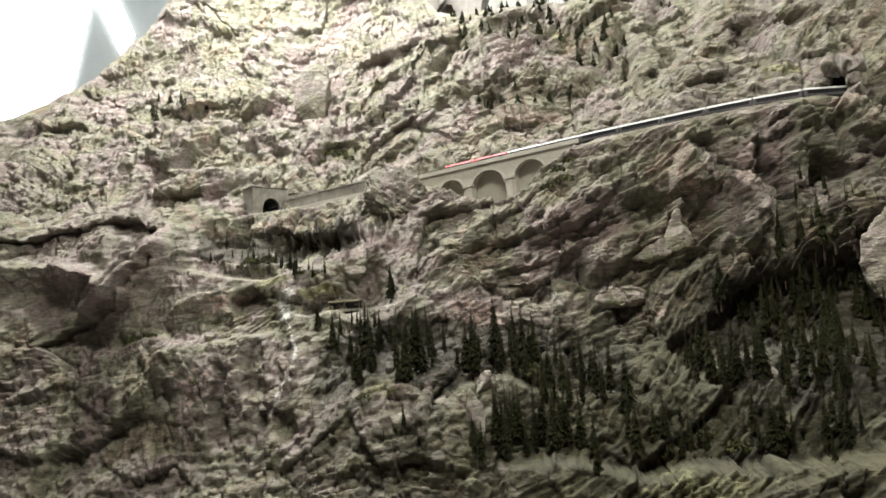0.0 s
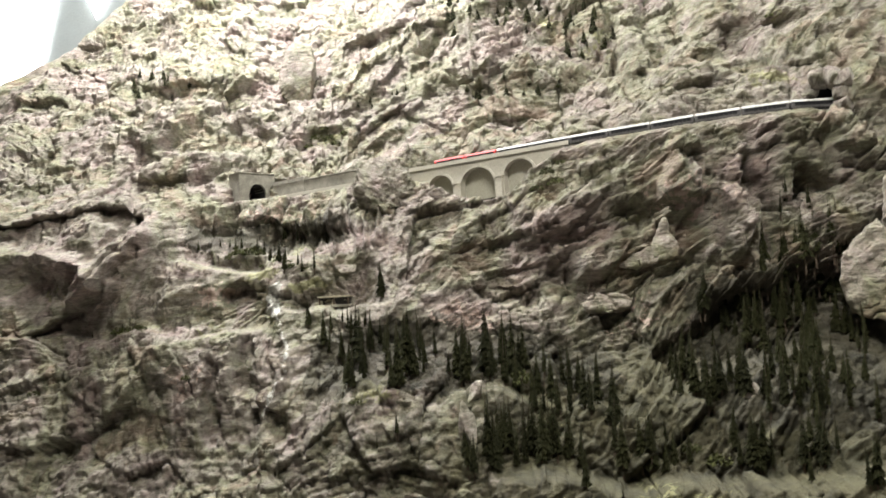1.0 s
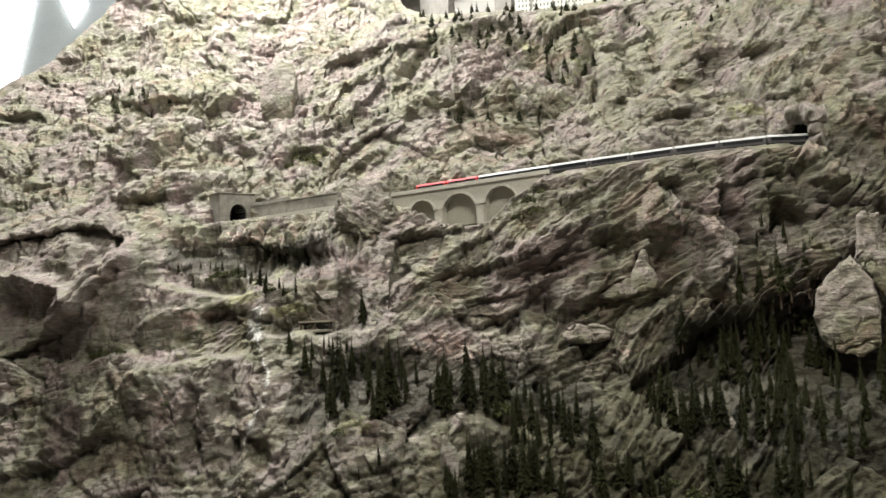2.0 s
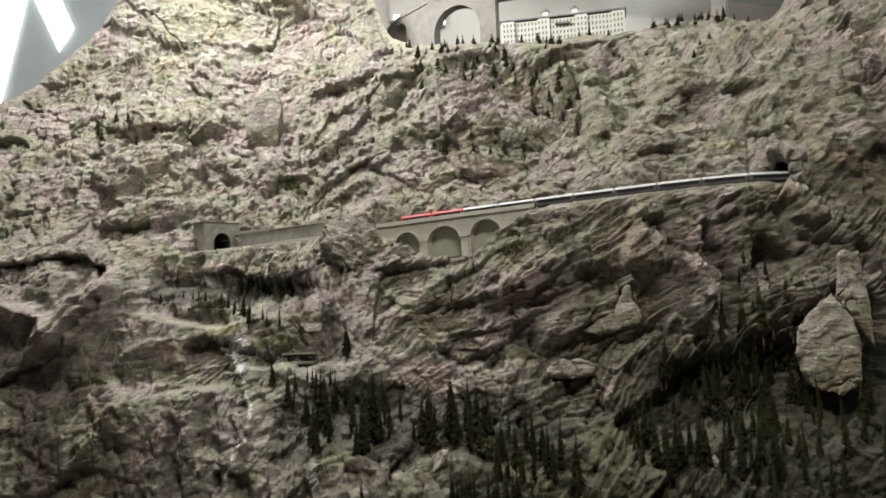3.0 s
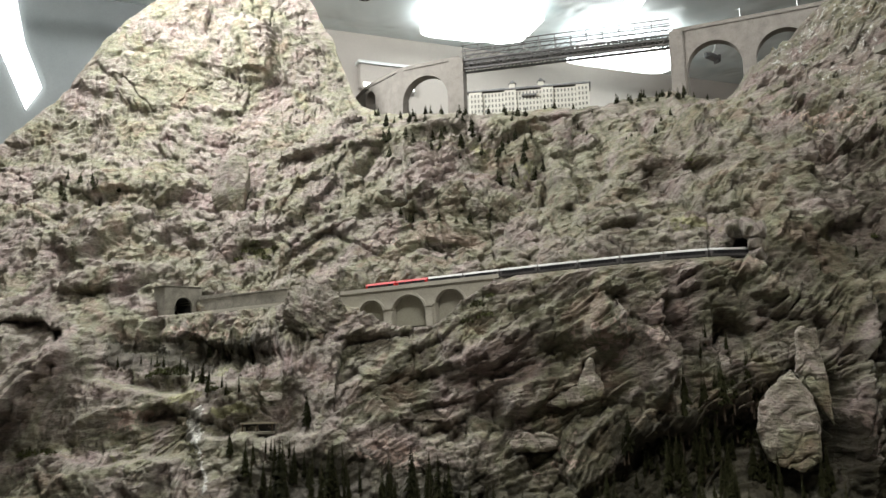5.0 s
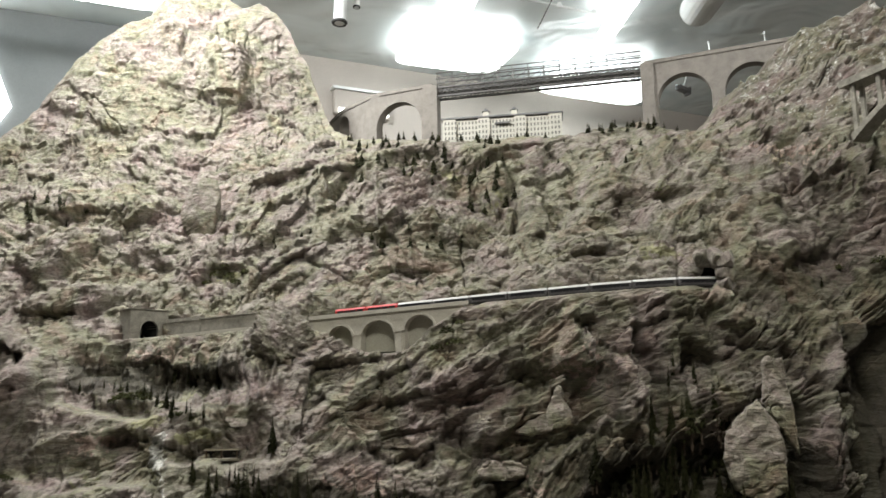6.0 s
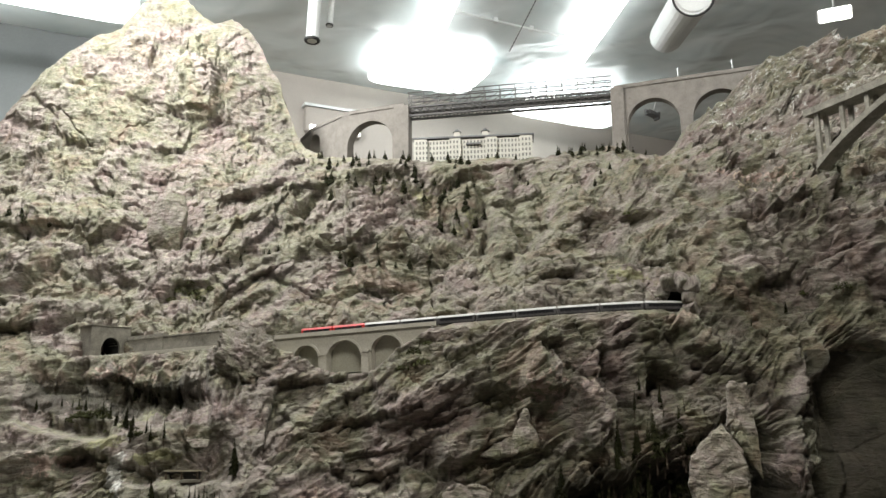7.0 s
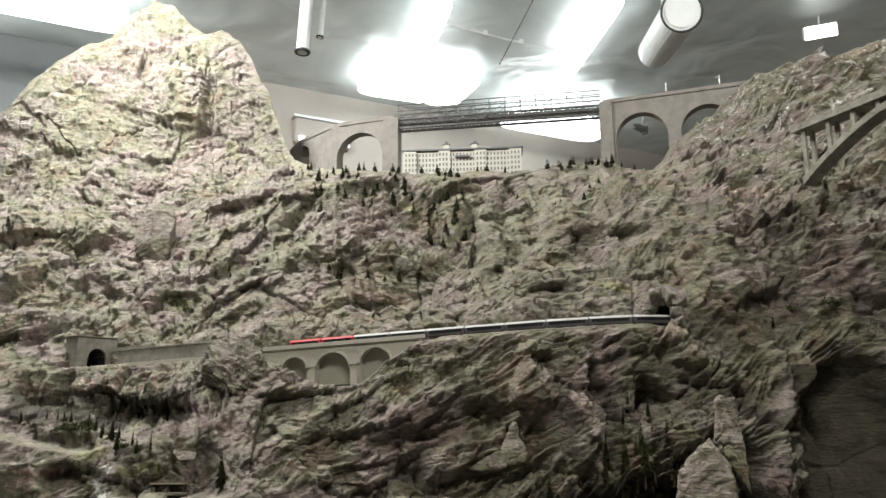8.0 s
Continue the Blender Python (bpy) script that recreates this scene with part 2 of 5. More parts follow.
def rod(bm, a, b, r0, r1=None, n=8):
    a, b = Vector(a), Vector(b)
    r1 = r0 if r1 is None else r1
    q = (b - a).to_track_quat("Z", "Y")
    rings = []
    for c, r in ((a, r0), (b, r1)):
        rings.append([bm.verts.new(c + q @ Vector((r * math.cos(2 * math.pi * i / n), r * math.sin(2 * math.pi * i / n), 0))) for i in range(n)])
    for i in range(n):
        j = (i + 1) % n
        bm.faces.new((rings[0][i], rings[0][j], rings[1][j], rings[1][i]))
    bm.faces.new(rings[0][::-1])
    bm.faces.new(rings[1])
    return bm


def empty(name, m, label, category, group="", kind=""):
    ob = new(name)
    ob.matrix_world = m
    return tagged(ob, label, category, group, kind)


# ---- noise on arrays ----
def hashed(ix, iy, seed):
    h = (ix.astype(np.int64) * 374761393 + iy.astype(np.int64) * 668265263 + seed * 974634777) & 0x7FFFFFFF
    h = ((h ^ (h >> 13)) * 1274126177) & 0x7FFFFFFF
    h = ((h ^ (h >> 16)) * 2246822519) & 0x7FFFFFFF
    return ((h ^ (h >> 15)) & 0xFFFFFF) / float(0x1000000)


def value(x, y, seed):
    ix, iy = np.floor(x), np.floor(y)
    fx, fy = x - ix, y - iy
    fx, fy = fx * fx * fx * (fx * (fx * 6 - 15) + 10), fy * fy * fy * (fy * (fy * 6 - 15) + 10)
    a, b = hashed(ix, iy, seed), hashed(ix + 1, iy, seed)
    c, d = hashed(ix, iy + 1, seed), hashed(ix + 1, iy + 1, seed)
    return (a + (b - a) * fx + (c - a) * fy + (a - b - c + d) * fx * fy) * 2 - 1


def fbm(x, y, seed, octaves=5, gain=0.5):
    out, amp = np.zeros_like(x), 1.0
    for k in range(octaves):
        out += amp * value(x * 2 ** k + 17.3 * k, y * 2 ** k - 9.1 * k, seed + k)
        amp *= gain
    return out


def ridged(x, y, seed, octaves=4):
    out, amp = np.zeros_like(x), 1.0
    for k in range(octaves):
        out += amp * (1 - 2 * np.abs(value(x * 2 ** k + 5.7 * k, y * 2 ** k + 3.3 * k, seed + k)))
        amp *= 0.5
    return out


def facets(u, v, seed, tilt):
    """Broken blocks: every cell of a net has its own depth and its own slant. Also how near its joints are, and a chance number of its own."""
    iu, iv = np.floor(u), np.floor(v)
    best, second = np.full_like(u, 9.0), np.full_like(u, 9.0)
    high, pick = np.zeros_like(u), np.zeros_like(u)
    for a in (-1, 0, 1):
        for b in (-1, 0, 1):
            cu, cv = iu + a, iv + b
            du = u - cu - 0.1 - 0.8 * hashed(cu, cv, seed)
            dv = v - cv - 0.1 - 0.8 * hashed(cu, cv, seed + 1)
            d = du * du + dv * dv
            h = hashed(cu, cv, seed + 2) * 2 - 1 + tilt * (du * (hashed(cu, cv, seed + 3) * 2 - 1) + dv * (hashed(cu, cv, seed + 4) * 2 - 1.1))
            near = d < best
            second = np.where(near, best, np.minimum(second, d))
            high = np.where(near, h, high)
            pick = np.where(near, hashed(cu, cv, seed + 5), pick)
            best = np.where(near, d, best)
    return high, np.sqrt(second) - np.sqrt(best), pick


def step01(x, a, b):
    s = np.clip((x - a) / (b - a), 0, 1)
    return s * s * (3 - 2 * s)


# ---- the railway's line in plan, and its height ----
LINE_X = (-1.3, -0.85, -0.45, 0.0, 0.35, 0.7, 1.05, 1.25, 1.38, 1.50, 1.64, 1.8)
LINE_Y = (4.40, 4.07, 3.84, 3.60, 3.395, 3.20, 3.03, 2.94, 2.905, 2.925, 3.05, 3.25)
LINE_Z = (1.955, 1.972, 1.988, 2.002, 2.014, 2.026, 2.038, 2.042, 2.044, 2.046, 2.048, 2.05)


def smooth_table(xs, ys):
    g = np.linspace(xs[0], xs[-1], 400)
    s = np.interp(g, xs, ys)
    for _ in range(60):
        s[1:-1] = 0.25 * s[:-2] + 0.5 * s[1:-1] + 0.25 * s[2:]
    return g, s


LINE_YT, LINE_ZT = smooth_table(LINE_X, LINE_Y), smooth_table(LINE_X, LINE_Z)


def line_y(x):
    return np.interp(x, *LINE_YT)


def line_z(x):
    return np.interp(x, *LINE_ZT)


def on_line(x):
    """The pose on the track at x, with its x axis along the line."""
    e = 0.01
    d = Vector((2 * e, float(line_y(x + e) - line_y(x - e)), float(line_z(x + e) - line_z(x - e)))).normalized()
    side = Vector((0, 0, 1)).cross(d).normalized()
    up = d.cross(side)
    return Matrix.Translation((x, float(line_y(x)), float(line_z(x)))) @ Matrix((d, side, up)).transposed().to_4x4()


# ---- the rock landscape: how far back the face lies, height by height ----
COLS = (-2.8, -1.5, -0.8, -0.2, 0.4, 0.9, 1.45, 2.2, 2.6, 3.2)
FACE = (
    (0.5, (2.9, 2.8, 2.6, 2.25, 1.85, 1.7, 1.65, 1.6, 1.6, 1.6)),
    (1.0, (3.3, 3.2, 2.95, 2.6, 2.25, 2.12, 2.0, 2.0, 2.0, 2.0)),
    (1.3, (3.4, 3.36, 3.08, 2.98, 2.82, 2.72, 2.6, 2.4, 2.3, 2.3)),
    (1.6, (3.55, 3.5, 3.42, 3.28, 3.08, 2.88, 2.72, 2.5, 2.4, 2.4)),
    (1.9, (3.8, 3.7, 3.82, 3.5, 3.22, 2.95, 2.80, 2.6, 2.5, 2.5)),
    (2.1, (4.2, 4.1, 4.16, 3.85, 3.5, 3.22, 2.98, 2.75, 2.6, 2.6)),
    (2.5, (4.6, 4.5, 4.48, 4.25, 3.84, 3.78, 3.4, 2.9, 2.85, 2.8)),
    (3.0, (5.1, 5.0, 5.0, 4.72, 4.35, 4.3, 4.1, 3.8, 3.3, 3.1)),
    (3.5, (5.5, 5.35, 5.4, 5.4, 5.1, 5.0, 4.9, 4.75, 3.75, 3.4)),
    (4.8, (6.0, 5.75, 5.7, 5.8, 5.8, 5.8, 5.8, 5.6, 4.4, 4.2)),
)
CREST_X = (-3.4, -2.96, -2.57, -2.37, -2.18, -1.96, -1.81, -1.66, -1.5, -1.33, -1.2, -1.07, -0.92, -0.79, -0.67, -0.57, -0.43, -0.34, -0.2, -0.11, -0.02, 0.13, 0.27, 0.6, 0.91, 1.27, 1.53, 1.74, 1.82, 1.9, 2, 2.33, 2.47, 2.55, 2.64, 3.4)
CREST_Z = (2.7, 2.82, 2.94, 3.08, 3.33, 3.64, 3.95, 4.14, 4.28, 4.38, 4.58, 4.73, 4.66, 4.52, 4.45, 4.49, 4.39, 4.22, 3.93, 3.63, 3.42, 3.21, 3.14, 3.11, 3.08, 3.05, 3.1, 3.12, 3, 2.96, 3.03, 3.35, 3.46, 3.55, 3.59, 3.62)

gx, gz = np.linspace(-3.4, 3.4, 341), np.linspace(0.4, 4.9, 226)
rows_at = np.array([np.interp(gx, COLS, r) for _, r in FACE])
RELIEF = np.array([np.interp(gz, [h for h, _ in FACE], rows_at[:, i]) for i in range(len(gx))])
for _ in range(14):
    RELIEF[1:-1] = 0.25 * RELIEF[:-2] + 0.5 * RELIEF[1:-1] + 0.25 * RELIEF[2:]
    RELIEF[:, 1:-1] = 0.25 * RELIEF[:, :-2] + 0.5 * RELIEF[:, 1:-1] + 0.25 * RELIEF[:, 2:]


def relief(x, z):
    fx, fz = np.clip((x + 3.4) / 0.02, 0, 339.999), np.clip((z - 0.4) / 0.02, 0, 224.999)
    i, k = fx.astype(int), fz.astype(int)
    fx, fz = fx - i, fz - k
    return (RELIEF[i, k] * (1 - fx) + RELIEF[i + 1, k] * fx) * (1 - fz) + (RELIEF[i, k + 1] * (1 - fx) + RELIEF[i + 1, k + 1] * fx) * fz


def hump(x, z, x0, z0, rx, rz, turn, amount, edge=2.0):
    """A swelling (or, with a minus, a hollow) of the face, turned by some degrees."""
    c, s = math.cos(radians(turn)), math.sin(radians(turn))
    u, v = ((x - x0) * c + (z - z0) * s) / rx, (-(x - x0) * s + (z - z0) * c) / rz
    return amount * np.exp(-(u * u + v * v) ** edge)


# basin under the cave, hollows of the bench and the grotto above it
BASIN = (
    (-0.68, 1.765, 0.36, 0.07, -8, -0.11, 2),
    (-1.68, 1.585, 0.24, 0.08, -14, -0.075, 1.5), (-0.775, 1.525, 0.085, 0.04, 0, -0.075, 4), (-0.98, 1.765, 0.075, 0.04, 0, -0.05, 2), (-0.7, 1.72, 0.07, 0.05, -30, -0.05, 2),
    (-1.05, 1.56, 0.05, 0.14, -20, 0.03, 2), (-1, 1.28, 0.1, 0.1, 20, 0.05, 3), (-0.66, 1.24, 0.04, 0.1, 10, -0.07, 2), (-1.3, 1.2, 0.13, 0.1, -10, 0.05, 4),
    (-0.8, 1.12, 0.04, 0.14, 8, -0.08, 2), (-0.53, 1.06, 0.1, 0.05, -20, -0.08, 3),
)
# the brown cliff behind the forest
BROWN_CLIFF = (
    (-0.17, 1.295, 0.27, 0.075, -2, -0.05, 2), (0.38, 1.275, 0.3, 0.065, -5, -0.045, 2), (0.29, 1.45, 0.1, 0.03, 0, -0.06, 3),
)
# gorge and hollows by the forest
GORGE = (
    (1.72, 1.16, 0.16, 0.16, 0, -0.22, 1.5),
    (1.09, 1.355, 0.15, 0.05, 14, -0.07, 1.5), (1.33, 1.4, 0.1, 0.13, 0, -0.12, 1.3), (1.6, 1.46, 0.045, 0.16, 0, -0.16, 3), (2.06, 1.45, 0.25, 0.47, 0, -0.24, 4),
    (1.9, 1.6, 0.045, 0.4, 2, 0.05, 3), (1.16, 1.8, 0.035, 0.12, -10, -0.13, 2), (1.36, 1.77, 0.05, 0.08, 20, -0.16, 2), (1.2, 1.62, 0.03, 0.14, 0, -0.1, 2),
)
# blocks under the track
BLOCKS = (
    (1.5, 1.94, 0.06, 0.06, 0, 0.09, 2), (0.93, 1.8, 0.085, 0.06, 38, 0.085, 4), (0.97, 1.945, 0.06, 0.038, 0, 0.07, 3), (1.08, 1.64, 0.055, 0.11, 0, 0.09, 4),
    (0.68, 1.585, 0.14, 0.065, 24, 0.085, 4), (0.55, 1.75, 0.16, 0.05, 30, 0.06, 3), (0.62, 1.67, 0.16, 0.02, 24, -0.042, 2), (0.8, 1.72, 0.035, 0.07, 60, -0.06, 2),
    (0.4, 1.5, 0.16, 0.06, 10, -0.06, 3), (0.12, 1.66, 0.2, 0.05, 42, 0.08, 2), (1, 1.86, 0.05, 0.03, 30, -0.06, 2), (0.72, 1.88, 0.1, 0.03, 35, -0.042, 2),
    (0.85, 1.5, 0.14, 0.03, 25, -0.036, 2),
)
# west folds of the upper slope
WEST_FOLDS = (
    (-0.55, 2.6, 0.03, 0.12, 0, -0.043, 2), (-0.54, 2.3, 0.15, 0.055, 8, -0.061, 2), (-1.05, 2.75, 0.16, 0.1, 20, 0.102, 3), (-0.2, 2.38, 0.22, 0.06, 24, 0.087, 3),
    (-0.3, 2.95, 0.2, 0.07, 20, 0.102, 3), (-0.95, 2.35, 0.1, 0.1, 0, -0.087, 2), (-1.25, 2.15, 0.2, 0.06, 10, 0.116, 3), (-0.15, 2.15, 0.12, 0.06, 20, -0.061, 2),
    (-1.45, 2.45, 0.14, 0.16, 0, 0.102, 3),
)
# peak folds of the upper slope
PEAK_FOLDS = (
    (-1.6, 3.42, 0.35, 0.05, -25, -0.051, 2), (-0.95, 3.7, 0.45, 0.03, -10, -0.032, 2), (-1.55, 3.85, 0.22, 0.03, 30, -0.036, 2), (-0.75, 3.95, 0.12, 0.3, 12, 0.102, 3),
)
# middle folds of the upper slope
MIDDLE_FOLDS = (
    (0.63, 2.52, 0.13, 0.13, 30, 0.102, 2), (0.9, 2.4, 0.025, 0.2, -4, -0.052, 2), (0.36, 2.21, 0.2, 0.04, 8, -0.035, 2), (0.06, 2.8, 0.05, 0.11, -35, -0.104, 2),
    (1, 2.95, 0.2, 0.04, 20, -0.087, 2), (0.9, 2.68, 0.04, 0.15, -25, -0.087, 2), (0.25, 2.62, 0.22, 0.07, 25, 0.087, 3), (1.1, 2.3, 0.1, 0.08, 0, 0.102, 3),
    (1.15, 2.84, 0.05, 0.15, -30, -0.087, 2), (0.96, 2.5, 0.05, 0.15, -10, 0.116, 3), (0.45, 2.95, 0.18, 0.05, 15, -0.07, 2), (0.3, 2.45, 0.05, 0.12, -35, -0.07, 2),
)
# east folds of the upper slope
EAST_FOLDS = (
    (1.54, 2.5, 0.09, 0.06, 15, -0.11, 2), (1.32, 2.66, 0.12, 0.12, 50, 0.116, 3), (1.62, 2.9, 0.05, 0.22, -20, 0.105, 2), (1.45, 2.84, 0.04, 0.18, -15, -0.077, 2),
    (1.9, 2.5, 0.22, 0.07, 20, 0.035, 2), (1.9, 2.32, 0.2, 0.045, 25, -0.02, 2), (2.06, 2.66, 0.05, 0.2, 10, -0.058, 2), (1.2, 2.46, 0.2, 0.06, 35, 0.093, 3),
    (2.25, 2.36, 0.08, 0.2, 0, 0.087, 3), (2.3, 2.1, 0.25, 0.05, 10, -0.058, 2), (1.7, 2.13, 0.12, 0.06, 10, 0.03, 2), (2.35, 2.85, 0.06, 0.25, -25, 0.079, 2),
    (1.9, 2.75, 0.1, 0.22, -20, 0.061, 2),
)


def rib(x, z, points, above, below, amount):
    """A sharp ridge along a broken line (or a groove), with a width on either side."""
    best = np.zeros_like(x)
    for (xa, za), (xb, zb) in zip(points, points[1:]):
        dx, dz = xb - xa, zb - za
        t = np.clip(((x - xa) * dx + (z - za) * dz) / (dx * dx + dz * dz), 0, 1)
        ex, ez = x - xa - t * dx, z - za - t * dz
        side = (dx * ez - dz * ex) * (1 if dx >= 0 else -1)
        d = np.hypot(ex, ez) / np.where(side > 0, above, below)
        best = np.maximum(best, np.maximum(0, 1 - d) ** 1.4)
    return amount * best


def strata(x, z, wave, dip, seed):
    c, s = np.cos(np.radians(dip)), np.sin(np.radians(dip))
    along, across = x * c + z * s, -x * s + z * c
    w = across / wave + 0.35 * fbm(along * 2.2, across * 4.0, seed, 4)
    k = np.floor(w)
    r = w - k
    lift = hashed(k, np.floor(along * 3.0 + 5 * hashed(k, k, seed + 5)), seed + 6)
    return (0.35 + 0.65 * lift) * np.minimum(r / 0.75, (1 - r) / 0.25)


def zone(x, z, x0, z0, x1, z1, soft):
    return step01(x, x0 - soft, x0 + soft) * (1 - step01(x, x1 - soft, x1 + soft)) * step01(z, z0 - soft, z0 + soft) * (1 - step01(z, z1 - soft, z1 + soft))


# kinds of rock: dip of the beds and how far it swings, length and height of a block, then depths of blocks, chips, splinters, beds, thin beds, creases and flutes
TILTED = (30.0, 20.0, 0.32, 0.18, 0.032, 0.014, 0.0070, 0.025, 0.0145, 0.006, 0.003)
MASSIVE = (14.0, 25.0, 0.30, 0.22, 0.036, 0.014, 0.0095, 0.015, 0.0100, 0.006, 0.007)
BROKEN = (9.0, 32.0, 0.34, 0.27, 0.034, 0.013, 0.0095, 0.016, 0.0105, 0.007, 0.012)
CRAGGY = (17.0, 34.0, 0.32, 0.25, 0.034, 0.013, 0.0080, 0.016, 0.0085, 0.007, 0.011)


def roughness_of(x, z):
    """How far the broken rock stands out of the smooth face."""
    wx, wz = x + 0.022 * fbm(x * 3, z * 3, 11, 3), z + 0.022 * fbm(x * 3 + 40, z * 3, 12, 3)
    d = 0.06 * fbm(x * 1.6, z * 1.6, 21, 3) + 0.022 * fbm(wx * 4.2, wz * 4.2, 31, 2)
    low = step01(x, -0.45, 0.05) * (1 - step01(z - line_z(np.clip(x, -1.3, 1.8)), -0.06, 0.06))
    base = (1 - low) * (1 - step01(z, 1.36, 1.46)) + low * zone(x, z, -0.6, 0.3, 0.10, 1.22, 0.08)
    low = np.clip(low - base, 0, 1)
    east = np.clip(1 - low - base, 0, 1) * step01(x, -0.5, 0.1)
    west = np.clip(1 - low - base - east, 0, 1)
    sharp = 1 - 0.65 * zone(x, z, -1.12, 1.44, -0.68, 1.66, 0.05) - 0.6 * zone(x, z, -2.2, 1.42, -1.16, 1.80, 0.06) + 0.9 * zone(x, z, 1.85, 2.35, 3.4, 4.2, 0.15)
    sharp = sharp - 0.97 * zone(x, z, 1.85, 1.0, 3.4, 1.9, 0.04) - 0.1 * zone(x, z, 0.0, 0.5, 3.0, 1.0, 0.06) - 0.15 * zone(x, z, -2.6, 3.25, 0.1, 5.2, 0.15)
    for (dip, swing, wide, high, blocks, chips, splinters, beds, thin, creases, flutes), share in ((TILTED, low), (MASSIVE, base), (BROKEN, west), (CRAGGY, east)):
        c, s = math.cos(radians(dip)), math.sin(radians(dip))
        u, v = wx * c + wz * s, -wx * s + wz * c
        seed = int(dip)
        big, j1, turn = facets(u / wide, v / high, 41 + seed, 1.5)
        mid, j2, _ = facets(u / (0.27 * wide), v / (0.27 * high), 51 + seed, 1.6)
        sml, j3, _ = facets(u / (0.115 * wide), v / (0.115 * high), 61 + seed, 1.6)
        own = blocks * (big - 0.5 * np.exp(-j1 / 0.03)) * np.clip(0.2 + 0.8 * sharp, 0, 1)
        own = own + sharp * (chips * (mid - 0.6 * np.exp(-j2 / 0.06)) + splinters * (sml - 0.6 * np.exp(-j3 / 0.08)))
        lean = dip + swing * (2 * turn - 1)
        # the beds fade in and out, so that some faces stay whole
        show = 0.55 + 0.7 * step01(fbm(u * 2.2, v * 3.4, 111 + seed, 3), -0.35, 0.45)
        own = own + sharp * show * (beds * (strata(wx, wz, 0.044, lean, 71 + seed) - 0.4) + thin * (strata(wx, wz, 0.0175, lean + 3, 81 + seed) - 0.4))
        own = own + sharp * (creases * ridged(u * 9, v * 15, 95 + seed, 3) + flutes * ridged(wx * 15 + wz, wz * 4.5, 131 + seed, 2))
        d = d + share * own
    d = d + zone(x, z, 1.75, 2.3, 3.4, 4.2, 0.15) * (0.020 * ridged(wx * 11, wz * 11, 171, 3) + 0.010 * ridged(wx * 34 + wz * 9, wz * 26, 173, 2))
    return d + (0.3 + 0.7 * sharp) * 0.003 * fbm(x * 40, z * 40, 91, 2)


NX, NV, NB = 1400, 680, 50
X = np.interp(np.linspace(0, 1, NX), (0, 0.035, 0.965, 1), (-3.35, -2.4, 2.4, 3.35))
crest = np.interp(X, CREST_X, CREST_Z) + 0.03 * step01(X, 1.9, 2.2) * facets(X / 0.09, X * 0 + 0.4, 171, 1.2)[0] + 0.018 * fbm(X * 9, X * 0 + 3.3, 7, 4) + 0.010 * fbm(X * 40, X * 0 + 1.3, 8, 2)
V = np.interp(np.linspace(0, 1, NV), (0, 0.025, 1), (0, 0.07, 1))
XX = np.repeat(X[None], NV, 0)
ZZ = 0.45 + V[:, None] * (crest[None] - 0.45)
YY = relief(XX, ZZ)
HX = XX + 0.028 * fbm(XX * 7, ZZ * 7, 27, 4)
HZ = ZZ + 0.020 * fbm(XX * 7 + 5, ZZ * 7, 28, 4)
for h in BASIN + BROWN_CLIFF + GORGE + BLOCKS + WEST_FOLDS + PEAK_FOLDS + MIDDLE_FOLDS + EAST_FOLDS:
    YY -= hump(HX, HZ, *h)
# the cave: a thin roof slab over a crack, a blocky wall beneath it
WX = XX + 0.02 * fbm(XX * 6, ZZ * 6, 17, 3)
WZ = ZZ + 0.014 * fbm(XX * 7 + 9, ZZ * 7, 18, 3)
up = WZ - np.interp(XX, (-2.4, -1.83, -1.55, -1.40, -1.30, -1.24, -1.20), (1.87, 1.90, 1.922, 1.905, 1.87, 1.83, 1.80))
inner = step01(XX, -2.5, -2.2) * (1 - step01(XX, -1.42, -1.20))
YY -= inner * 0.040 * step01(up, -0.003, 0.006) * (1 - step01(up, 0.02, 0.14))
YY += inner * 0.050 * (1 - step01(up, -0.002, 0.004)) * (1 - step01(-up, 0.0, 0.20)) + inner * 0.035 * np.exp(-(up / 0.010) ** 2)
wall_in = inner * (1 - step01(up, -0.01, 0.0)) * (1 - step01(-up, 0.14, 0.19))
lean = WX + 0.35 * (WZ - 1.8)
YY += wall_in * (0.035 * step01(lean, -1.475, -1.465) - 0.03 * step01(lean, -1.60, -1.59) * (1 - step01(lean, -1.475, -1.465)) + 0.03 * np.exp(-((lean + 1.77) / 0.007) ** 2) - 0.02 * step01(WX - 0.2 * WZ, -2.06, -2.05) * (1 - step01(lean, -1.60, -1.59)))
